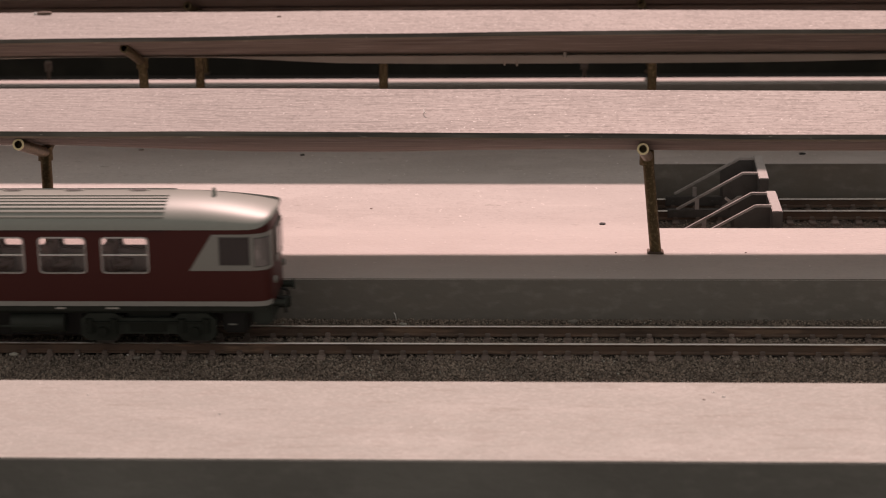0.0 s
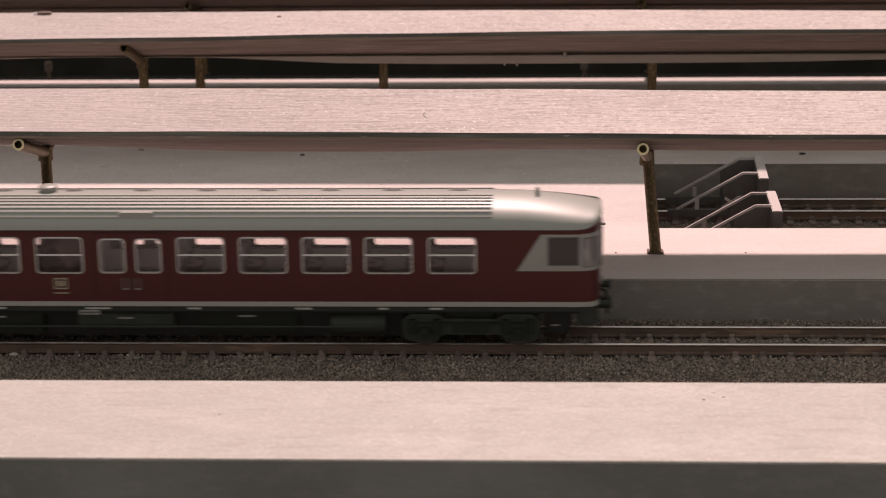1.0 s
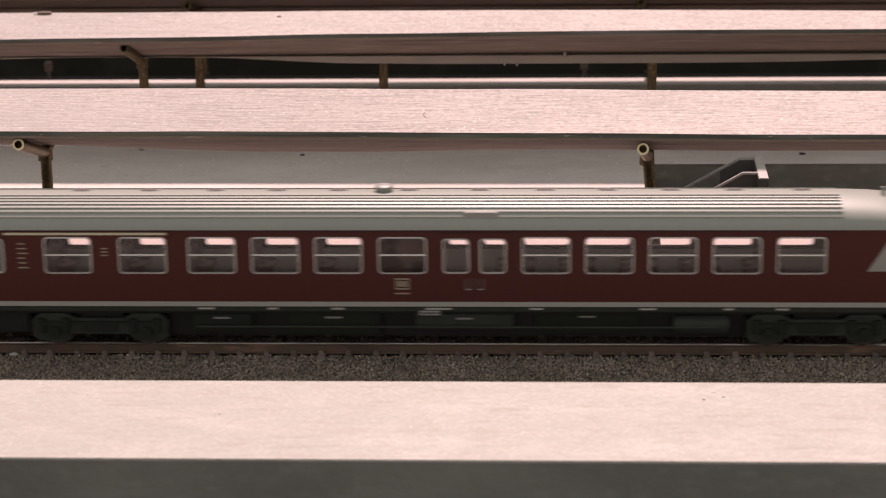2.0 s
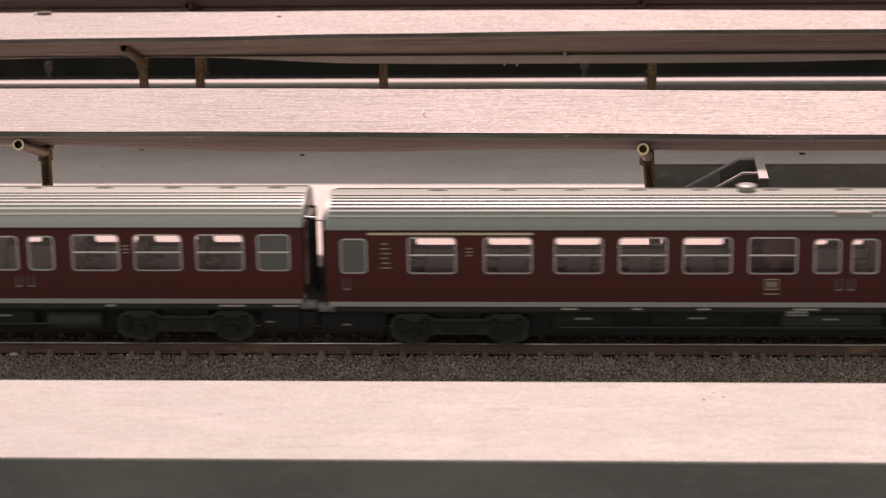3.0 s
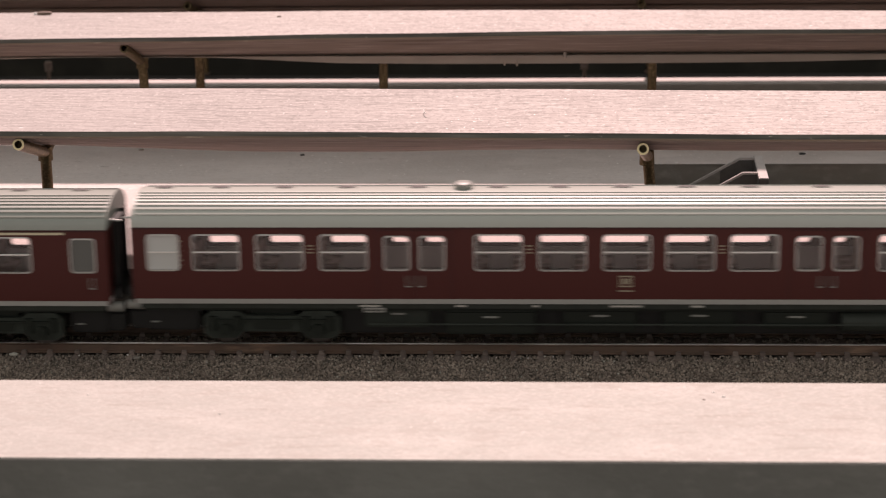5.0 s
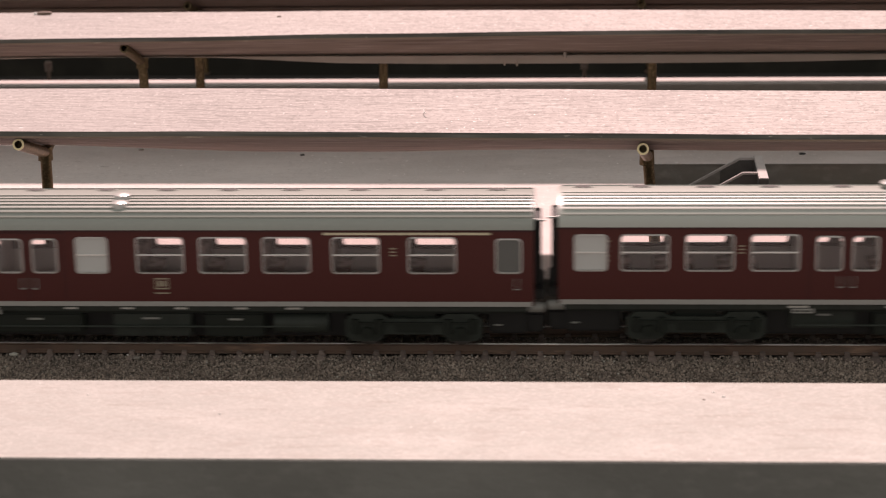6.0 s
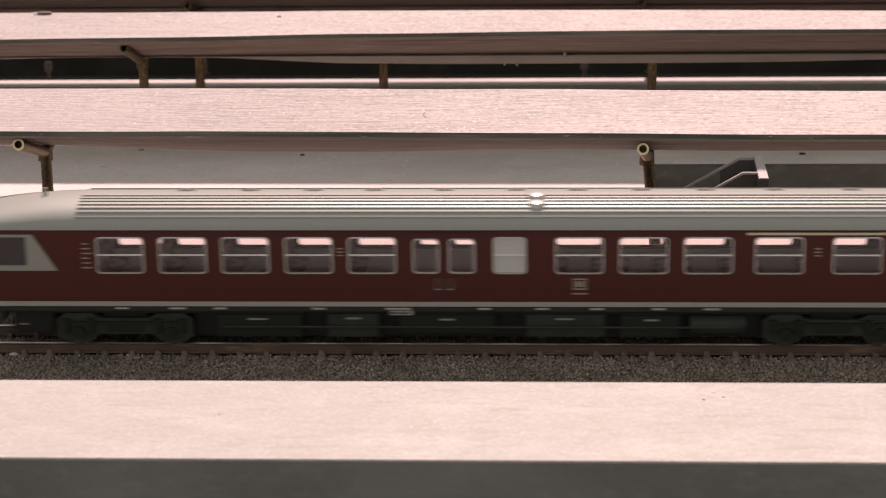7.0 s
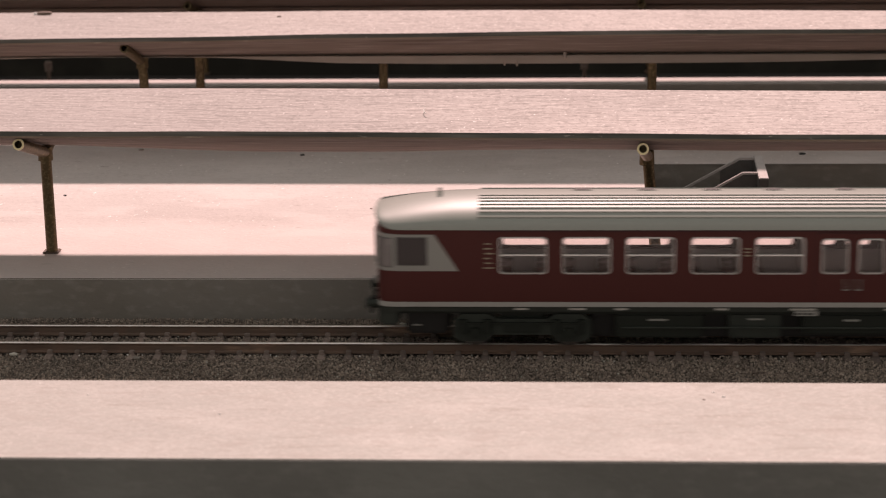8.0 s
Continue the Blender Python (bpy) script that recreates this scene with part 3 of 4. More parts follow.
def window_meshes(w, h, wide, fill):
    """Frame, bar and pane of one window, shared by all of its size."""
    key = (w, h, wide, fill)
    if key not in STORE:
        bm = bmesh.new()
        out, inn = rounded(w, h, 1.4), rounded(w - 0.84, h - 0.84, 1.05)
        loops = [[bm.verts.new((x, y, z)) for x, z in pts] for pts, y in ((out, -HALF + 0.3), (out, -HALF - 0.22), (inn, -HALF - 0.30), (inn, -HALF + 0.55))]
        n = len(out)
        for a, b in zip(loops, loops[1:]):
            for i in range(n):
                bm.faces.new((a[i], a[(i + 1) % n], b[(i + 1) % n], b[i]))
        frame_me = mesh_of(bm, "window_frame", M_FRAME, True)
        bar_me = None
        if wide:
            bm = bmesh.new()
            box(bm, -w / 2 + 0.4, w / 2 - 0.4, -HALF - 0.25, -HALF + 0.35, -0.12, 0.36, 0.12)
            bar_me = mesh_of(bm, "window_bar", M_BAR)
        bm = bmesh.new()
        bm.faces.new([bm.verts.new((x, -HALF + 0.3, z)) for x, z in rounded(w - 0.8, h - 0.8, 1.05)])
        mat = {"clear": M_GLASS, "frost": M_FROST, "blind": M_BLIND, "dark": M_CABGLASS}[fill]
        pane_me = mesh_of(bm, "pane", mat)
        STORE[key] = (frame_me, bar_me, pane_me)
    return STORE[key]


def add_window(car, x, z, w, h, wide, fill, side):
    frame_me, bar_me, pane_me = window_meshes(w, h, wide, fill)
    win = new("window", frame_me)
    win.parent = car
    win.location = (x * 0.001, 0, z * 0.001)
    if side > 0:
        win.rotation_euler = (0, 0, math.pi)
    if fill == "frost":
        tagged(win, "window with a frosted white pane")
    if bar_me:
        new("window_bar", bar_me).parent = win
    pane = new("pane", pane_me)
    pane.parent = win
    pane.visible_shadow = fill not in ("clear", "dark")


PLAN_U = (-33, -24, -18, -13, -9.5, -7, -5, -3.2, -1.9, -1.0, -0.4, 0)
PLAN_LOW = (0, 0, 0, 0, 0, 0, 0.12, 0.4, 1.0, 2.2, 4.6, 9.2)
PLAN_TOP = (0, 0, 0, 0, 0.05, 0.25, 0.7, 1.5, 2.8, 4.6, 7.4, 11.6)


def half_at(u, z):
    """Half width of the cab nose at a place along and a height: squarer at the sill, rounder at the roof."""
    k = min(1.0, max(0.0, (z - 20) / 18))
    return HALF - (1 - k) * float(np.interp(u, PLAN_U, PLAN_LOW)) - k * float(np.interp(u, PLAN_U, PLAN_TOP))


def nose_ring(z):
    return [(u, -half_at(u, z)) for u in PLAN_U] + [(u, half_at(u, z)) for u in reversed(PLAN_U)]


def gutter_at(u):
    return float(np.interp(u, (-33, -7, -4.5, -2.6, -1.2, 0), (ZG, ZG, ZG + 0.3, ZG + 1.1, ZG + 2.0, ZG + 2.8)))


def crown_at(u):
    return float(np.interp(u, (-33, -24, -15, -8, -4, -1.5, 0), (ZT, ZT - 0.3, ZT - 1.05, ZT - 2.0, ZT - 2.7, ZT - 3.2, ZT - 3.6)))


def roof_half(n=12):
    """Roof section over unit half width and height."""
    return [(-math.cos(math.pi * i / (2 * n)), math.sin(math.pi * i / (2 * n)) ** 0.94) for i in range(n + 1)]


def cab(car, x_nose, way):
    """The rounded driving end: shell, roof cap, grey band with its windows, lamps, buffers. way is +1 for a nose towards +x."""
    def put(u, y, z):
        return (x_nose + way * u, way * y, z)
    plan = nose_ring(39)
    bm = bmesh.new()
    low = [bm.verts.new(put(u, y, Z0)) for u, y in nose_ring(Z0)]
    mid = [bm.verts.new(put(u, y, 20)) for u, y in nose_ring(20)]
    up = [bm.verts.new(put(u, y, 38)) for u, y in nose_ring(38)]
    high = [bm.verts.new(put(u, y, gutter_at(u) + 0.28)) for u, y in plan]
    for a, b in ((low, mid), (mid, up), (up, high)):
        for i in range(len(plan) - 1):
            bm.faces.new((a[i], a[i + 1], b[i + 1], b[i]))
    bm.faces.new(low[::-1])
    part("cab_shell", bm, M_RED, car, "wine-red rounded cab shell", True)
    # roof cap
    bm = bmesh.new()
    k = len(plan) // 2
    sections = []
    unit = roof_half()
    unit = unit + [(-a, b) for a, b in unit[-2::-1]]
    for u, y in plan[:k]:
        w, zg, zt = abs(y) + 0.25, gutter_at(u) + 0.3, crown_at(u)
        sections.append([bm.verts.new(put(u + (0.55 if u > -8 else 0.2 if u > -30 else 0.0), a * w, zg + (zt - zg) * b)) for a, b in unit])
    for a, b in zip(sections, sections[1:]):
        for i in range(len(unit) - 1):
            bm.faces.new((a[i], a[i + 1], b[i + 1], b[i]))
    bm.faces.new(sections[-1])
    part("cab_roof", bm, M_SILVER, car, "smooth silver cab roof", True)
    # red visor line at the gutter is the shell itself; the grey band runs round the front
    def along(ua, ub, za, zb, off, bm, slant=0.0, steps=6, sides=(-1, 1)):
        """A curved panel on the flank and corner between two places along, standing off the shell."""
        steps = max(steps, 36)
        for side in sides:
            cols = []
            for j, u in enumerate(np.linspace(ua, ub, steps)):
                lean = slant * max(0.0, 1 - j / (steps * 0.4))
                col = []
                for d, o, z in ((0, off, za), (lean, off, zb), (lean, -0.3, zb), (0, -0.3, za)):
                    v = u + d
                    y, dy = half_at(v, z), (half_at(v + 0.3, z) - half_at(v - 0.3, z)) / 0.6
                    col.append(bm.verts.new(put(v - dy / math.hypot(1, dy) * o, side * (y + o / math.hypot(1, dy)), z)))
                cols.append(col)
            for a, b in zip(cols, cols[1:]):
                for i in range(4):
                    bm.faces.new((a[i], a[(i + 1) % 4], b[(i + 1) % 4], b[i]))
            bm.faces.new(cols[0])
            bm.faces.new(cols[-1])
    bm = bmesh.new()
    along(-10.0, -0.6, Z0 - 0.2, Z0 + 1.35, 0.13, bm, sides=(-1,))
    part("sill_stripe", bm, M_STRIPE, car)
    bm = bmesh.new()
    along(-10.0, -0.6, Z0 - 0.2, Z0 + 1.35, 0.13, bm, sides=(1,))
    part("sill_stripe", bm, M_STRIPE, car)
    bm = bmesh.new()
    along(-25.8, -0.4, 26.4, 38.1, 0.15, bm, slant=7.4, steps=16)
    box(bm, *sorted((put(-0.9, 0, 0)[0], put(0.55, 0, 0)[0])), -6.5, 6.5, 26.4, 38.1, 0.1)
    part("cab_band", bm, M_CAB, car, "light grey band round the driver's cab")
    for name, ua, ub, za, zb in (("side_window", -16.0, -6.9, 28.5, 37.0), ("corner_window", -5.2, -1.2, 27.8, 36.6)):
        for s in (-1, 1):
            bm = bmesh.new()
            along(ua - 0.3, ub + 0.2, za - 0.3, zb + 0.3, 0.27, bm, sides=(s,))
            w = part(name, bm, M_PLATE, car)
            bm = bmesh.new()
            along(ua, ub, za, zb, 0.40, bm, sides=(s,))
            part("pane", bm, M_CABPANE if name == "side_window" else M_CORNERPANE, w, "dark glass" if name == "side_window" else "opaque pane, pale glare painted into its colour")
    for s in (-1, 1):
        bm = bmesh.new()
        xa, xb = sorted((put(0.4, 0, 0)[0], put(0.75, 0, 0)[0]))
        box(bm, xa, xb, s * 3.4 - 2.8, s * 3.4 + 2.8, 28.6, 37.4, 0.15)
        part("windscreen", bm, M_CABPANE, car)
        bm = bmesh.new()
        tube(bm, put(-0.6, s * 9.3, 21.6), put(0.6, s * 9.3, 21.6), 1.3, 1.2)
        lamp = part("headlight", bm, M_CAB, car, smooth=True)
        bm = bmesh.new()
        tube(bm, put(0.5, s * 9.3, 21.6), put(0.85, s * 9.3, 21.6), 1.0, 0.8)
        part("lens", bm, M_LAMP, lamp, smooth=True)
        bm = bmesh.new()
        tube(bm, put(-2, s * 10, 14.0), put(3.0, s * 10, 14.0), 1.1)
        tube(bm, put(3.0, s * 10, 14.0), put(3.5, s * 10, 14.0), 1.9, 1.8, 20)
        part("buffer", bm, M_SKIRT, car, smooth=True)
        bm = bmesh.new()
        tube(bm, put(-0.5, s * 4.5, 14.4), put(2.0, s * 4.5, 13.6), 0.5)
        tube(bm, put(2.0, s * 4.5, 13.6), put(2.4, s * 4.5, 9.0), 0.5)
        part("hose", bm, M_RUBBER, car, smooth=True)
    bm = bmesh.new()
    tube(bm, put(-1.2, 0, 41.6), put(0.6, 0, 41.6), 1.4)
    part("top_light", bm, M_FRAME, car, smooth=True)
    bm = bmesh.new()
    xa, xb = sorted((put(-7, 0, 0)[0], put(-0.6, 0, 0)[0]))
    box(bm, xa, xb, -13.5, 13.5, 7.6, 15.0, 0.8)
    part("front_skirt", bm, M_SKIRT, car)
    bm = bmesh.new()
    box(bm, *sorted((put(-0.8, 0, 0)[0], put(3.4, 0, 0)[0])), -1.6, 1.6, 9.5, 13.0, 0.4)
    part("coupler", bm, M_CHASSIS, car)
    bm = bmesh.new()
    tube(bm, put(-19.6, 0, crown_at(-20) - 0.2), put(-19.6, 0, crown_at(-20) + 2.4), 0.75, 0.55)
    part("horn", bm, M_SILVER, car, smooth=True)


M_VENTDARK = material("vent_dark", (0.075, 0.068, 0.064), 0.7, spots=[(900, 0.5, 0.7, 0.4, (0.12, 0.11, 0.105))])
M_BOGIE = material("bogie_grey", (0.040, 0.047, 0.039), 0.65, spots=[(250, 0.45, 0.7, 0.5, (0.012, 0.014, 0.011))], spec=0.25)
M_PLATE = material("plate_dark_grey", (0.105, 0.10, 0.095), 0.7, spots=[(300, 0.45, 0.7, 0.5, (0.07, 0.065, 0.06))], bump=0.3)
# opaque pane: pale tone and blotches stand for the light in the glass
M_CORNERPANE = material("corner_pane_glare", (0.17, 0.155, 0.15), 0.10, spots=[(160, 0.48, 0.62, 0.7, (0.36, 0.32, 0.31))], spec=0.6)
M_CABPANE = material("cab_dark_glass", (0.024, 0.021, 0.022), 0.12, spec=0.4)


def wheelset_mesh():
    bm = bmesh.new()
    for s in (-1, 1):
        tube(bm, (0, s * 7.2, 0), (0, s * 9.6, 0), 5.2, 5.2, 28)
        tube(bm, (0, s * 6.6, 0), (0, s * 7.3, 0), 5.9, 5.7, 28)
        for a in range(6):
            t = a * math.pi / 3
            box(bm, 3.4 * math.cos(t) - 0.5, 3.4 * math.cos(t) + 0.5, s * 9.6 - 0.25, s * 9.6 + 0.25, 3.4 * math.sin(t) - 0.5, 3.4 * math.sin(t) + 0.5)
    tube(bm, (0, -8, 0), (0, 8, 0), 1.0, 1.0, 10)
    return mesh_of(bm, "wheelset", M_STEEL, True)


WHEELSET = wheelset_mesh()


def bogie(car, x, dz):
    """A bogie with side frames, axle boxes, springs and two turning wheelsets."""
    top = new("bogie", None)
    top.parent = car
    top.location = (x * 0.001, 0, 0)
    top.empty_display_size = 0.005
    for s in (-1, 1):
        bm = bmesh.new()
        y = s * 12.2
        outline = [(-21.5, 4.0), (-19.5, 2.4), (-11, 2.4), (-9, 4.6), (9, 4.6), (11, 2.4), (19.5, 2.4), (21.5, 4.0), (21.5, 9.2), (19, 11.4), (10.5, 11.4), (8, 9.8), (-8, 9.8), (-10.5, 11.4), (-19, 11.4), (-21.5, 9.2)]
        extrude_profile(bm, outline, y - 1.0, y + 1.0, axis="y")
        part("side_frame", bm, M_BOGIE, top)
        for k in (-14.7, 14.7):
            bm = bmesh.new()
            tube(bm, (k, y, 5.3), (k, y + s * 2.2, 5.3), 2.1, 1.8, 12)
            part("axle_box", bm, M_CHASSIS, top, smooth=True)
        for k in (-18.5, -10.8, 10.8, 18.5):
            bm = bmesh.new()
            tube(bm, (k, y + s * 1.5, 5.2), (k, y + s * 1.5, 9.8), 1.2, 1.2, 8)
            part("spring", bm, M_CHASSIS, top, smooth=True)
        bm = bmesh.new()
        box(bm, -20, 20, *sorted((y - s * 0.4, y + s * 1.9)), 8.2, 8.8)
        box(bm, -6, 6, y + s * 0.9 - 0.6, y + s * 0.9 + 0.6, 5.4, 8.6, 0.3)
        part("spring_plank", bm, M_CHASSIS, top)
    bm = bmesh.new()
    box(bm, -7, 7, -11, 11, 5.5, 11.5, 0.4)
    part("bolster", bm, M_CHASSIS, top)
    for k in (-14.7, 14.7):
        w = new("wheelset", WHEELSET)
        w.parent = top
        WHEELS.append((w, k))
    return top


WHEELS = []


def side_wall(car, holes, xa, xb, dz, side):
    """A thin wall with its window openings cut through, in upright strips."""
    bm = bmesh.new()
    ya, yb = sorted((side * HALF, side * (HALF - 0.7)))
    at = xa
    for a, b, za, zb in sorted(holes):
        if a > at:
            box(bm, at, a, ya, yb, Z0 + 1.3, ZG + 0.1)
        box(bm, a, b, ya, yb, Z0 + 1.3, za)
        box(bm, a, b, ya, yb, zb, ZG + 0.1)
        at = b
    box(bm, at, xb, ya, yb, Z0 + 1.3, ZG + 0.1)
    bmesh.ops.remove_doubles(bm, verts=bm.verts[:], dist=0.001)
    part("side_wall", bm, M_RED, car)


def railcar(spec, label):
    u0, u1 = spec["u0"], spec["u1"]
    uc = (u0 + u1) / 2
    car = thing("railcar", label, "railcar", "cars of the railcar set")
    X = lambda u: u - uc
    front, rear = u1 - (33 if spec["cab"] == "front" else 0), u0 + (33 if spec["cab"] == "rear" else 0)
    WZ, WH, WW = 31.4, 11.9, 15.0
    for side in (-1, 1):
        drop = 0.0 if side < 0 else -0.6
        holes = []
        for kind, off, w, h, dz, bar in (("wide", 0.55, WW, WH, 0.0, True), ("narrow", 0.45, 8.2, 11.3, -0.2, False), ("end_door", 0.45, 8.2, 11.3, -0.2, False), ("blank", 0.6, 10.3, WH, 0.0, True)):
            for u, fill in spec[kind]:
                a, z = X(u) + off, WZ + drop + dz
                holes.append((a + 0.42, a + w - 0.42, z - h / 2 + 0.42, z + h / 2 - 0.42))
                add_window(car, a + w / 2, z, w, h, bar, fill, side)
        side_wall(car, holes, X(rear), X(front), 0, side)
        bm = bmesh.new()
        ya, yb = sorted((side * (HALF + 0.12), side * (HALF - 0.6)))
        lo, hi = X(u0) + (0.6 if spec["cab"] != "rear" else 9.8), X(u1) - (0.6 if spec["cab"] != "front" else 9.8)
        box(bm, lo, hi, ya, yb, Z0 - 0.2, Z0 + 1.35, 0.06)
        part("sill_stripe", bm, M_STRIPE, car, "light grey stripe along the sill")
        # roof-edge strip, coloured dark to draw the shadow line under the roof
        bm = bmesh.new()
        ya, yb = sorted((side * (HALF + 0.28), side * (HALF - 0.5)))
        box(bm, X(rear) + 0.2, X(front) - 0.1, ya, yb, ZG - 0.35, ZG + 0.28, 0.08)
        part("gutter_shadow", bm, M_DOORLINE, car)
        # doors: seams and grab handles
        pairs = spec["narrow"]
        y = side * (HALF + 0.06)
        for i in range(0, len(pairs), 2):
            a, b = X(pairs[i][0]) - 1.5, X(pairs[i + 1][0]) + 10.6
            m = (X(pairs[i][0]) + 9.1 + X(pairs[i + 1][0])) / 2
            bm = bmesh.new()
            for s in (a, m, b):
                box(bm, s - 0.10, s + 0.10, y - 0.09, y + 0.09, 16.6, 38.6)
            box(bm, a, b, y - 0.09, y + 0.09, 38.5, 38.7)
            part("door_seam", bm, M_DOORLINE, car)
            for s in (m - 1.9, m + 1.9):
                bm = bmesh.new()
                for dx in (-0.9, 0.9):
                    box(bm, s + dx - 0.08, s + dx + 0.08, y - 0.25, y + 0.25, 20.4, 24.0, 0.03)
                box(bm, s - 0.9, s + 0.9, y - 0.3, y + 0.3, 20.3, 20.6, 0.05)
                part("door_handle", bm, M_CAB, car)
        for u, fill in spec["end_door"]:
            bm = bmesh.new()
            s = X(u) + (2.2 if spec["cab"] == "front" else 7.0)
            for dx in (-0.9, 0.9):
                box(bm, s + dx - 0.08, s + dx + 0.08, y - 0.25, y + 0.25, 20.4, 24.0, 0.03)
            box(bm, s - 0.9, s + 0.9, y - 0.3, y + 0.3, 20.3, 20.6, 0.05)
            part("door_handle", bm, M_CAB, car)
        # markings
        if spec["yellow"]:
            bm = bmesh.new()
            box(bm, X(spec["yellow"][0]), X(spec["yellow"][1]), y - 0.14, y + 0.14, 38.0, 38.75)
            part("class_stripe", bm, M_YELLOW, car, "thin yellow stripe under the roof edge")
        bm = bmesh.new()
        a = X(spec["logo"])
        for x0, x1, z0, z1 in ((-2.7, 2.7, 20.4, 20.8), (-2.7, 2.7, 23.6, 24.0), (-2.7, -2.3, 20.4, 24.0), (2.3, 2.7, 20.4, 24.0), (-1.6, -0.2, 21.3, 23.1), (0.3, 1.6, 21.3, 23.1), (-2.9, 2.9, 18.9, 19.3)):
            box(bm, a + x0 * 0.8, a + x1 * 0.8, y - 0.08, y + 0.08, z0, z1)
        part("emblem", bm, M_LETTER, car, "small cream emblem and line of lettering")
        bm = bmesh.new()
        a, b = X(spec["script"][0]), X(spec["script"][1])
        for i in range(6):
            z = 27.2 + i * 1.55
            box(bm, a + 0.3 * (i % 2), b - 2.2 - 0.5 * ((i * 7) % 3), y - 0.08, y + 0.08, z, z + 0.38)
        part("lettering", bm, M_LETTER, car, "rows of tiny cream lettering")
        for u, v in spec["marks"]:
            bm = bmesh.new()
            box(bm, X(u), X(v), side * 14.65 - 0.1, side * 14.65 + 0.1, 13.3, 13.9)
            part("chassis_mark", bm, M_WHITE, car, "small white mark on the underframe")
    for side in (-1, 1):
        bm = bmesh.new()
        a, b = X(spec["panel"][0]), X(spec["panel"][1])
        box(bm, a, b, side * 14.7 - 0.12, side * 14.7 + 0.12, 11.5, 13.0, 0.05)
        plate = part("data_panel", bm, M_STRIPE, car, "pale panel with tiny dark lettering")
        bm = bmesh.new()
        for i in range(4):
            box(bm, a + 0.5 + i * 1.5, a + 1.5 + i * 1.5, side * 14.83 - 0.04, side * 14.83 + 0.04, 11.85 + 0.1 * (i % 2), 12.5)
        part("lettering", bm, M_CHASSIS, plate)
    # number boxes between window pairs
    gaps = list(spec["signs"])
    for g in gaps:
        bm = bmesh.new()
        for k in range(3):
            box(bm, X(g) - 0.9, X(g) + 0.9, -HALF - 0.12, -HALF + 0.05, 31.2 + k * 1.1, 31.6 + k * 1.1)
        part("small_sign", bm, M_LETTER, car)
    # roof
    bm = bmesh.new()
    unit = roof_half()
    unit = unit + [(-a, b) for a, b in unit[-2::-1]]
    pts = [(a * (HALF + 0.25), ZG + 0.3 + (ZT - ZG - 0.3) * b) for a, b in unit]
    extrude_profile(bm, pts, X(rear), X(front))
    part("roof", bm, M_SILVER if spec["cab"] else M_SILVER_PALE, car, "silver-grey ribbed roof", True)
    rib0, rib1 = X(rear) + (-1.0 if spec["cab"] == "rear" else 1.2), X(front) - 0.4
    bm = bmesh.new()
    box(bm, rib0, rib1, -0.26, 0.26, -0.35, 0.36, 0.1)
    rib = mesh_of(bm, "roof_rib", M_RIB if spec["cab"] else M_RIB_PALE)
    for d in (3.0, 5.2, 7.2, 9.2, 11.1, 12.9, 14.6):
        for s in (-1, 1) if d > 8 else (-1,):
            t = math.acos(d / (HALF + 0.25))
            z = ZG + 0.3 + (ZT - ZG - 0.3) * math.sin(t) ** 0.94
            ob = new("roof_rib", rib)
            ob.parent = car
            ob.location = (0, s * d * 0.001, z * 0.001)
            slope = math.atan2((ZT - ZG) * math.cos(t), (HALF + 0.25) * math.sin(t))
            ob.rotation_euler = (-s * slope, 0, 0)
    bm = bmesh.new()
    tube(bm, (0, 0, -0.9), (0, 0, 0.22), 3.3, 3.2, 24)
    rim = len(bm.faces)
    tube(bm, (0, 0, 0.20), (0, 0, 0.32), 2.75, 2.6, 24)
    for i, f in enumerate(bm.faces):
        f.material_index = 0 if i < rim else 1
    vent = mesh_of(bm, "roof_vent", [M_RIB, M_VENTDARK], False)
    for u in spec["ovals"]:
        if rear + 3 < u < front - 3:
            ob = new("roof_vent", vent)
            ob.parent = car
            ob.location = (X(u) * 0.001, 0.0038, (ZT - 0.15) * 0.001)
            ob.scale = (1, 0.48, 1)
    if spec.get("dome"):
        bm = bmesh.new()
        tube(bm, (X(spec["dome"]), 3, ZT - 0.8), (X(spec["dome"]), 3, ZT + 1.5), 2.6, 3.0, 20)
        tube(bm, (X(spec["dome"]), 3, ZT + 1.5), (X(spec["dome"]), 3, ZT + 1.8), 3.0, 2.5, 20)
        part("exhaust_dome", bm, M_CAB, car, "raised silver roof dome", True)
    if spec.get("box"):
        bm = bmesh.new()
        box(bm, X(spec["box"][0]), X(spec["box"][1]), -15.0, -11.6, 42.5, 44.75, 0.3)
        part("roof_hatch", bm, M_CAB, car, "grey roof hatch")
    if spec.get("vent"):
        bm = bmesh.new()
        x = X(spec["vent"])
        for d, z in ((4.5, 47.2), (9.0, 45.9)):
            tube(bm, (x, -d, z - 1.5), (x, -d, z + 0.7), 2.9, 2.6, 18)
            tube(bm, (x, -d, z + 0.7), (x, -d, z + 1.2), 2.6, 1.2, 18)
        part("twin_ventilator", bm, M_FRAME, car, "bright twin roof ventilator", True)
    # inside: floor, ceiling, seats, partitions
    bm = bmesh.new()
    box(bm, X(rear), X(front), -HALF + 0.8, HALF - 0.8, 15.4, 17.0)
    part("floor", bm, M_INSIDE, car)
    for side in (-1, 1):
        bm = bmesh.new()
        ya, yb = sorted((side * (HALF - 0.75), side * (HALF - 1.2)))
        box(bm, X(rear) + 1, X(front) - 1, ya, yb, 17.0, 24.2)
        part("lining", bm, M_INSIDE, car)
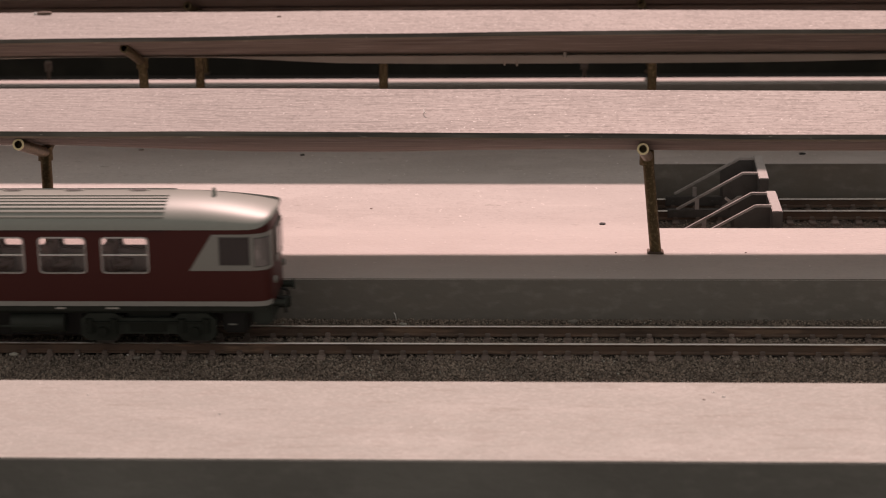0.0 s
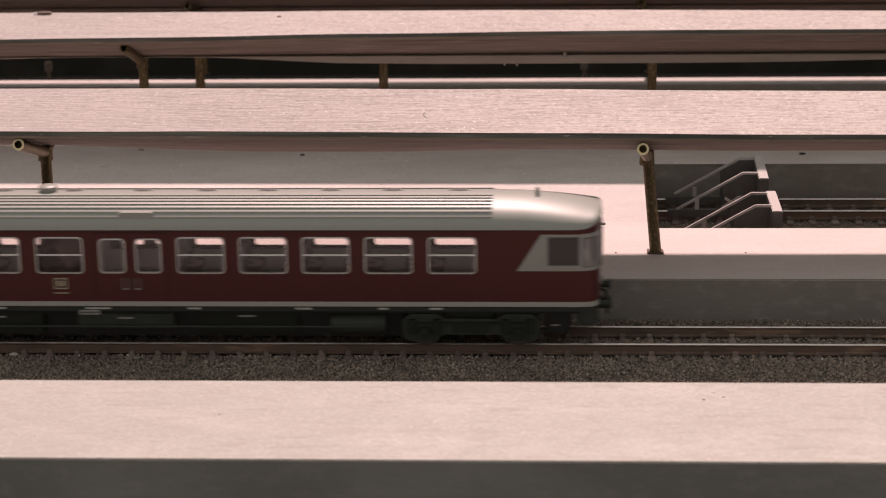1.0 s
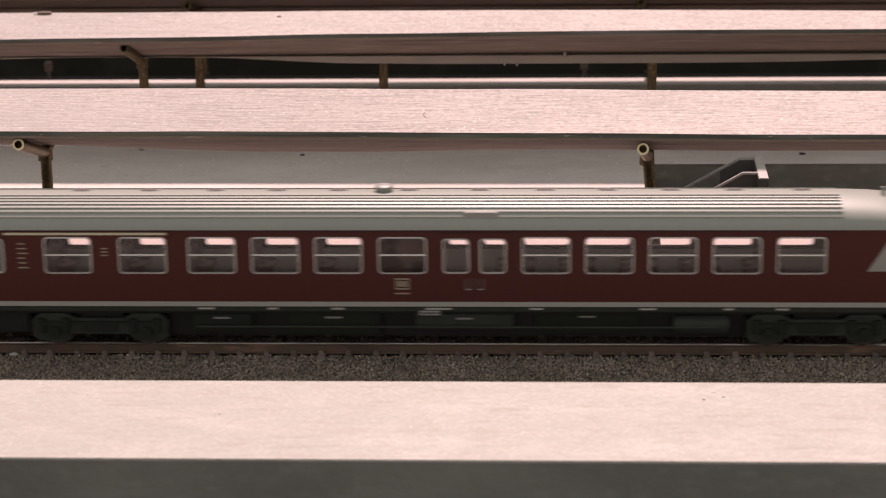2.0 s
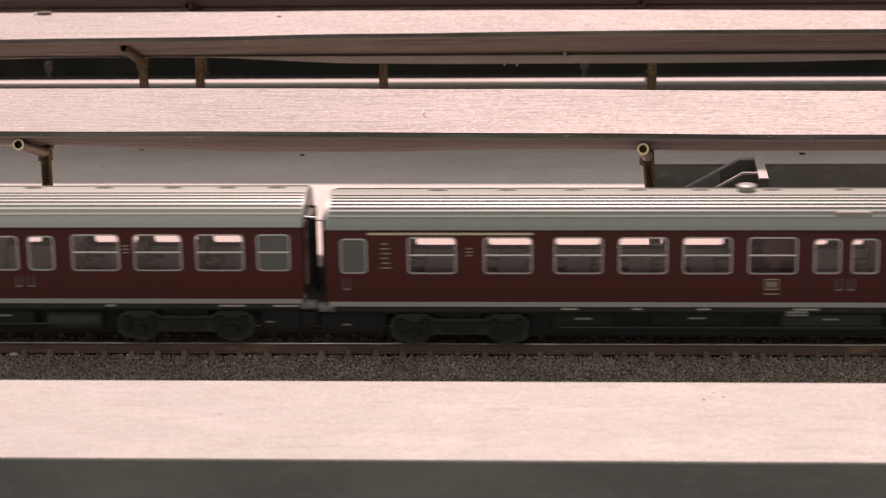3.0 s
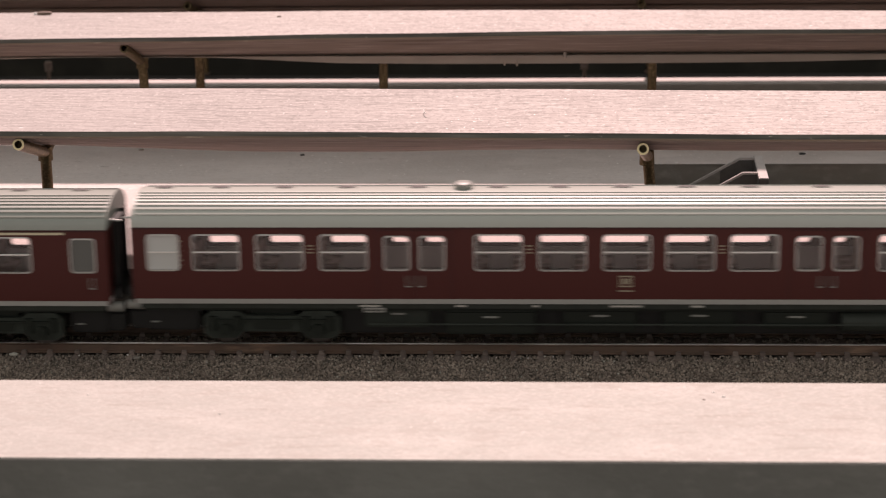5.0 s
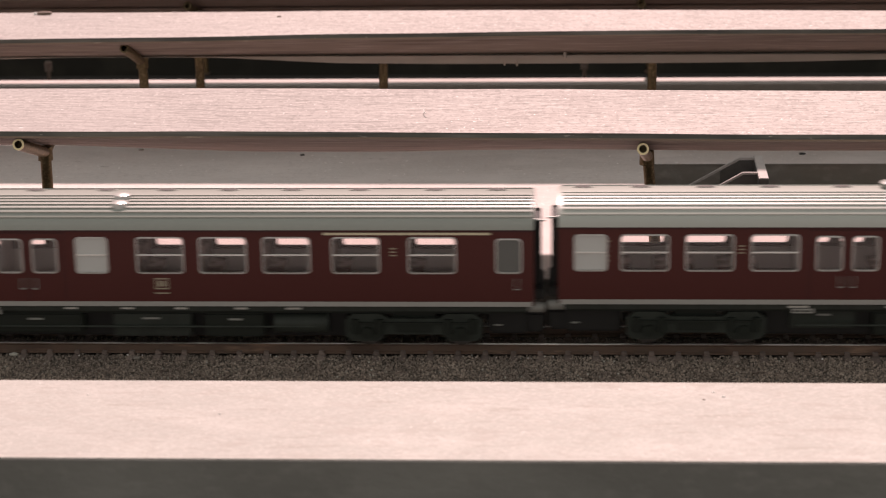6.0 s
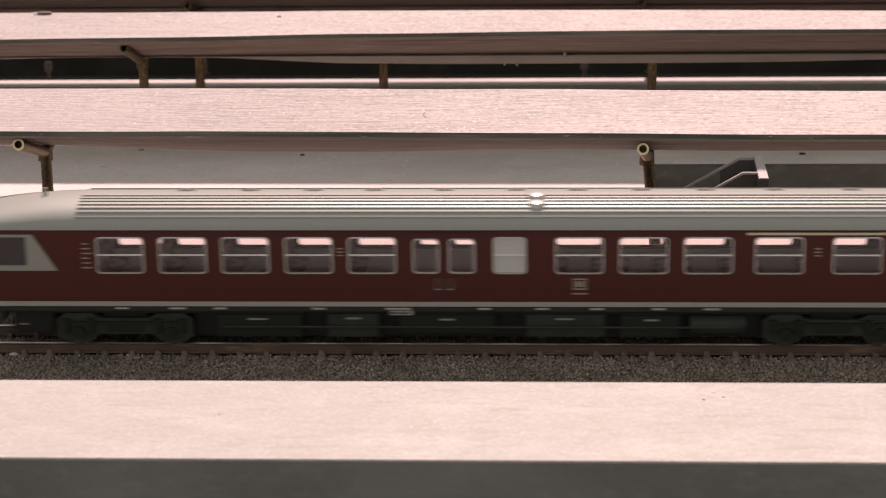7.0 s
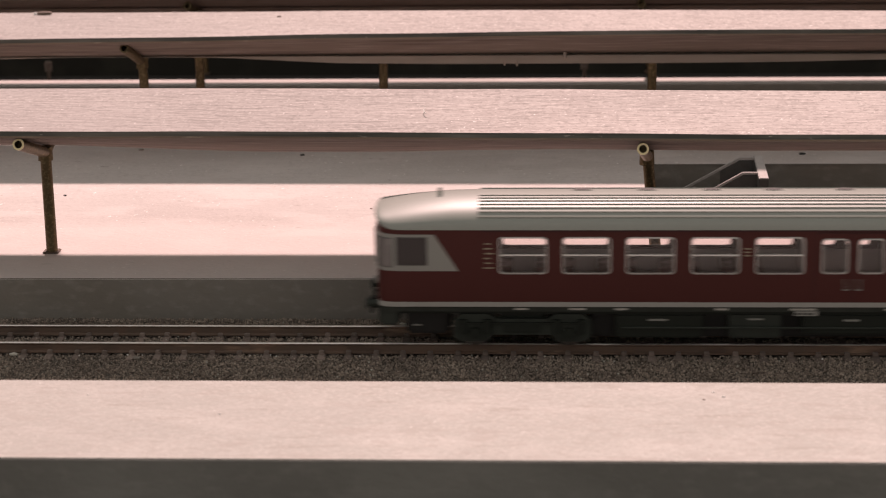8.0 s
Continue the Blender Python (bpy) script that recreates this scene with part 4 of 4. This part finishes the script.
    if "seat" not in STORE:
        bm = bmesh.new()
        outline = [(-6.3, 19.4), (-6.3, 21.4), (-2.0, 21.6), (-1.3, 28.4), (-0.6, 29.0), (0.6, 29.0), (1.3, 28.4), (2.0, 21.6), (6.3, 21.4), (6.3, 19.4), (4.5, 18.9), (4.2, 17.0), (-4.2, 17.0), (-4.5, 18.9)]
        extrude_profile(bm, outline, -6.0, 6.0, axis="y")
        STORE["seat"] = mesh_of(bm, "seat", M_SEAT)
    for u, fill in spec["wide"]:
        for y in (-8.6, 8.6):
            ob = new("seat", STORE["seat"])
            ob.parent = car
            ob.location = ((X(u) - 1.9) * 0.001, y * 0.001, 0)
    walls = [rear + 1.0, front - 1.0]
    for i in range(0, len(spec["narrow"]), 2):
        walls += [spec["narrow"][i][0] - 3.2, spec["narrow"][i + 1][0] + 12.2]
    for u in walls:
        bm = bmesh.new()
        box(bm, X(u) - 0.5, X(u) + 0.5, -HALF + 0.8, -3.5, 17, 39.6)
        part("partition", bm, M_INSIDE, car)
        bm = bmesh.new()
        box(bm, X(u) - 0.5, X(u) + 0.5, 3.5, HALF - 0.8, 17, 39.6)
        part("partition", bm, M_INSIDE, car)
    for u, fill in spec["wide"] + spec["blank"]:
        if fill in ("dark", "blind"):
            bm = bmesh.new()
            box(bm, X(u) + 0.5, X(u) + 15.5, -9, -8, 17, 39.6)
            part("compartment_wall", bm, M_SEAT, car)
    # ends
    for u, on, s in ((u1, spec["cab"] != "front", 1), (u0, spec["cab"] != "rear", -1)):
        if not on:
            cab(car, X(u), s)
            continue
        bm = bmesh.new()
        pts = [(-HALF + 0.1, Z0), (HALF - 0.1, Z0), (HALF - 0.1, ZG + 0.5)] + [(-a * (HALF - 0.1), ZG + 0.5 + (ZT - ZG - 0.6) * b) for a, b in roof_half(6)] + [(a * (HALF - 0.1), ZG + 0.5 + (ZT - ZG - 0.6) * b) for a, b in roof_half(6)[-2::-1]]
        xa, xb = sorted((X(u) - s * 0.9, X(u) - s * 0.02))
        extrude_profile(bm, pts, xa, xb)
        part("end_wall", bm, M_RED, car, "dark red end wall")
        bm = bmesh.new()
        xa, xb = sorted((X(u) - s * 0.5, X(u) + s * 2.1))
        box(bm, xa, xb, -6.5, -5.0, 17, 40, 0.3)
        box(bm, xa, xb, 5.0, 6.5, 17, 40, 0.3)
        box(bm, xa, xb, -6.5, 6.5, 39, 40.5, 0.3)
        part("gangway_frame", bm, M_RUBBER, car)
        bm = bmesh.new()
        xa, xb = sorted((X(u) - s * 0.5, X(u) + s * 3.2))
        box(bm, xa, xb, -11, 11, 15.5, 18.8, 0.5)
        part("gangway_step", bm, M_RUBBER, car)
        bm = bmesh.new()
        xa, xb = sorted((X(u) - s * 4, X(u) + s * 3.3))
        box(bm, xa, xb, -1.8, 1.8, 10.5, 14.5, 0.4)
        for yy in (-10.5, 10.5):
            tube(bm, (X(u) - s * 2, yy, 12.8), (X(u) + s * 3.2, yy, 12.8), 1.6)
        part("coupling", bm, M_CAB, car, smooth=True)
        # added black block that darkens the low gap between the cars
        bm = bmesh.new()
        xa, xb = sorted((X(u) - s * 3.0, X(u) + s * 3.2))
        box(bm, xa, xb, -8.5, 8.5, 3.8, 10.4, 0.8)
        part("gap_shade_block", bm, M_RUBBER, car)
        bm = bmesh.new()
        tube(bm, (X(u) - s * 0.5, -9, 41.0), (X(u) + s * 3.4, -9, 40.6), 0.35, 0.35, 8)
        part("jumper_cable", bm, M_FRAME, car)
    # underframe
    bm = bmesh.new()
    box(bm, X(u0) + 2, X(u1) - 2, -14.6, 14.6, 12.6, 15.3, 0.3)
    part("underframe", bm, M_SKIRT, car)
    bm = bmesh.new()
    box(bm, X(u0) + 3, X(u1) - 3, -12.6, 12.6, 11.3, 12.7, 0.2)
    part("floor_beam", bm, M_CHASSIS, car)
    lo, hi = spec["bogies"][1] + 25, spec["bogies"][0] - 25
    # black block added to hide the bright ballast and keep the underside dark
    bm = bmesh.new()
    box(bm, X(lo - 4), X(hi + 4), -8.4, 8.4, 2.4, 11.6, 0.8)
    part("dark_filler", bm, M_RUBBER, car)
    rng = random.Random(int(-u0))
    u = lo + 4
    while u < hi - 24:
        w = rng.uniform(16, 34)
        depth = rng.uniform(3.2, 6.0)
        inset = rng.uniform(9.5, 13.5)
        bm = bmesh.new()
        box(bm, X(u), X(min(u + w, hi - 2)), -inset, inset, depth, 11.6, 0.6)
        chest = part("equipment_box", bm, rng.choice((M_CHASSIS, M_CHASSIS, M_SKIRT)), car)
        bm = bmesh.new()
        mid = X(u + w / 2)
        box(bm, mid - rng.uniform(1.5, 3.5), mid + 2.5, -inset - 0.15, -inset + 0.1, 9.3, 9.9)
        part("plate", bm, M_CAB, chest)
        u += w + rng.uniform(4, 14)
    bm = bmesh.new()
    tube(bm, (X(lo + 6), -13.6, 7.2), (X(hi - 6), -13.6, 7.2), 0.35, 0.35, 8)
    part("truss_rod", bm, M_SKIRT, car, smooth=True)
    bm = bmesh.new()
    tube(bm, (X(hi - 2), -10.5, 7.6), (X(hi - 19), -10.5, 7.6), 3.2, 3.2, 18)
    part("air_tank", bm, M_SKIRT, car, smooth=True)
    for ua, ub in ((spec["bogies"][0] + 23, u1 - (9 if spec["cab"] == "front" else 2)), (u0 + (9 if spec["cab"] == "rear" else 2), spec["bogies"][1] - 23)):
        if ub - ua > 3:
            # added black block standing for the train's shadow below the car end
            bm = bmesh.new()
            box(bm, X(ua), X(ub), -9.5, 9.5, 3.6, 11.6, 0.8)
            part("end_shade_block", bm, M_RUBBER, car)
            bm = bmesh.new()
            box(bm, X(ua) + 2, X(ua) + 4.6, -9.9, -9.4, 6.4, 6.9, 0.1)
            part("brake_cock", bm, M_CAB, car)
    for b in spec["bogies"]:
        bogie(car, X(b), 0)
    return car, uc, spec["dz"]


# seconds and the leading nose's place along the track in millimetres
RUN = [(0.0, 81.2), (0.5, 127.4), (1.0, 183.2), (1.5, 235.8), (1.7, 256.2), (2.8, 382.6), (3.0, 404.2), (3.5, 460.4), (4.0, 526.0), (4.5, 586.5), (4.7, 612.7), (5.8, 761.3), (6.0, 786.0), (6.5, 849.2), (7.0, 916.3), (7.5, 976.2), (8.0, 1041.7)]


def run_at(t):
    """The nose's place at t, on a smooth curve through RUN."""
    ts, xs = [r[0] for r in RUN], [r[1] for r in RUN]
    slopes = [(xs[min(i + 1, len(xs) - 1)] - xs[max(i - 1, 0)]) / (ts[min(i + 1, len(ts) - 1)] - ts[max(i - 1, 0)]) for i in range(len(ts))]
    i = max(0, min(len(ts) - 2, sum(1 for v in ts if v <= t) - 1))
    h = ts[i + 1] - ts[i]
    s = (t - ts[i]) / h
    return (xs[i] * (1 + 2 * s) * (1 - s) ** 2 + slopes[i] * h * s * (1 - s) ** 2 + xs[i + 1] * s * s * (3 - 2 * s) + slopes[i + 1] * h * s * s * (s - 1))


def motions():
    for car, uc, dz in TRAIN:
        walk(car, [(k / 10, pose((run_at(k / 10) + uc) * 0.001, 0, RAIL + dz * 0.001)) for k in range(81)])
    for w, k in WHEELS:
        walk(w, [(j / 20, pose(k * 0.001, 0, 0.0052, 0, math.degrees(run_at(j / 20) / 5.2), 0)) for j in range(161)])


def build_debris():
    """Screw heads, specks and chips that lie on the boards."""
    for x, y, z, r, mat, name, label, cat in (
            (186.6, 92.6, 19.2, 1.3, M_RUBBER, "screw", "small dark screw sunk in the pale platform", "screw"),
            (101.8, 113.2, 19.2, 0.38, M_RUST, "crumb", "dark crumb on the pale platform", "crumb"),
            (-16.8, 132.0, 19.2, 0.5, M_RUBBER, "crumb", "dark crumb on the pale platform", "crumb"),
            (66.7, 194.6, 19.2, 1.1, M_RUBBER, "screw", "dark screw head in the shaded platform", "screw"),
            (268.1, 194.8, 19.2, 1.5, M_RUBBER, "screw", "dark screw head in the shaded platform", "screw"),
            (52.4, 247.9, 66.0, 0.8, M_UNDER, "crumb", "brown crumb on the middle canopy's board", "crumb"),
            (-1.0, 203.8, 19.2, 1.2, M_UNDER, "screw", "brown screw head in the shaded platform", "screw"),
            (190.6, 56.7, 19.2, 0.3, M_RUST, "crumb", "dark crumb on the pale platform", "crumb"),
            (234.8, 56.7, 19.2, 0.3, M_RUST, "crumb", "dark crumb on the pale platform", "crumb"),
            (217.6, -83.6, 19.2, 0.4, M_FLAKE, "crumb", "white crumb of paint on the front platform", "crumb"),
            (212.0, -86.0, 19.2, 0.3, M_RUST, "crumb", "brown crumb on the front platform", "crumb"),
            (78.0, -98.7, 19.2, 0.32, M_FLAKE, "crumb", "pale crumb of paint on the front platform", "crumb"),
            (215.0, -80.0, 19.2, 0.35, M_FLAKE, "crumb", "white crumb of paint on the front platform", "crumb"),
            (38.0, -84.0, 19.2, 0.28, M_FLAKE, "crumb", "pale crumb of paint on the front platform", "crumb"),
            (120.0, 19.5, 5.6, 0.9, M_PALE, "chip", "pale chip lying in the ballast", "chip"),
            (-2.2, -12.1, 5.7, 1.1, M_PALE, "chip", "white chip lying in the ballast", "chip"),
            (38.0, -15.0, 5.6, 1.0, M_WALL, "chip", "grey chip lying in the ballast", "chip"),
            (176.0, 22.0, 5.6, 1.3, M_WALL, "chip", "grey chip against the platform wall", "chip")):
        bm = bmesh.new()
        if name == "screw":
            tube(bm, (x, y, z - 0.4), (x, y, z + 0.35), r, r * 0.85, 14)
            box(bm, x - r * 0.7, x + r * 0.7, y - 0.12, y + 0.12, z + 0.3, z + 0.45)
        else:
            bmesh.ops.create_icosphere(bm, subdivisions=2, radius=r)
            for v in bm.verts:
                v.co = v.co * (1 + 0.45 * noise.noise((v.co.x * 2 + x, v.co.y * 2, v.co.z * 2)))
                v.co = (v.co.x * 1.3 + x, v.co.y * 0.8 + y, v.co.z * 0.6 + z + r * 0.3)
        solid(name, bm, mat, label, cat, "loose bits" if name != "screw" else "screws")
    for pts, label in ((((124.6, 80.0, 64.9), (124.2, 78.6, 64.5), (124.4, 77.2, 64.1), (125.2, 76.2, 63.8)), "white curled fibre lying on the canopy board"),
                       (((117.4, 24.6, 5.4), (117.2, 24.8, 7.2), (116.6, 25.0, 8.0)), "pale thread sticking up from the ballast")):
        bm = bmesh.new()
        for a, b in zip(pts, pts[1:]):
            tube(bm, a, b, 0.16, 0.16, 6)
        solid("fibre", bm, M_FLAKE, label, "fibre", "loose bits")
    for x in (-78.5, 182.3):
        bm = bmesh.new()
        tube(bm, (x, 372, 0), (x, 372, 17.2), 1.0, 1.0, 12)
        tube(bm, (x, 372, 17.0), (x, 372, 21.4), 1.9, 2.0, 12)
        tube(bm, (x, 372, 21.4), (x, 372, 22.0), 2.0, 1.2, 12)
        solid("far_post", bm, M_UNDER, "thin brown post with a thicker head in the dark far end", "post", "far posts", smooth=True)


build_board()
build_platforms()
build_canopies()
TRAIN = [railcar(CARS[0], "wine-red leading railcar with a rounded cab and silver ribbed roof"),
         railcar(CARS[1], "wine-red middle coach with two pairs of doors and a silver roof"),
         railcar(CARS[2], "wine-red trailing railcar with a yellow stripe and frosted window")]
build_tracks()
build_debris()
motions()
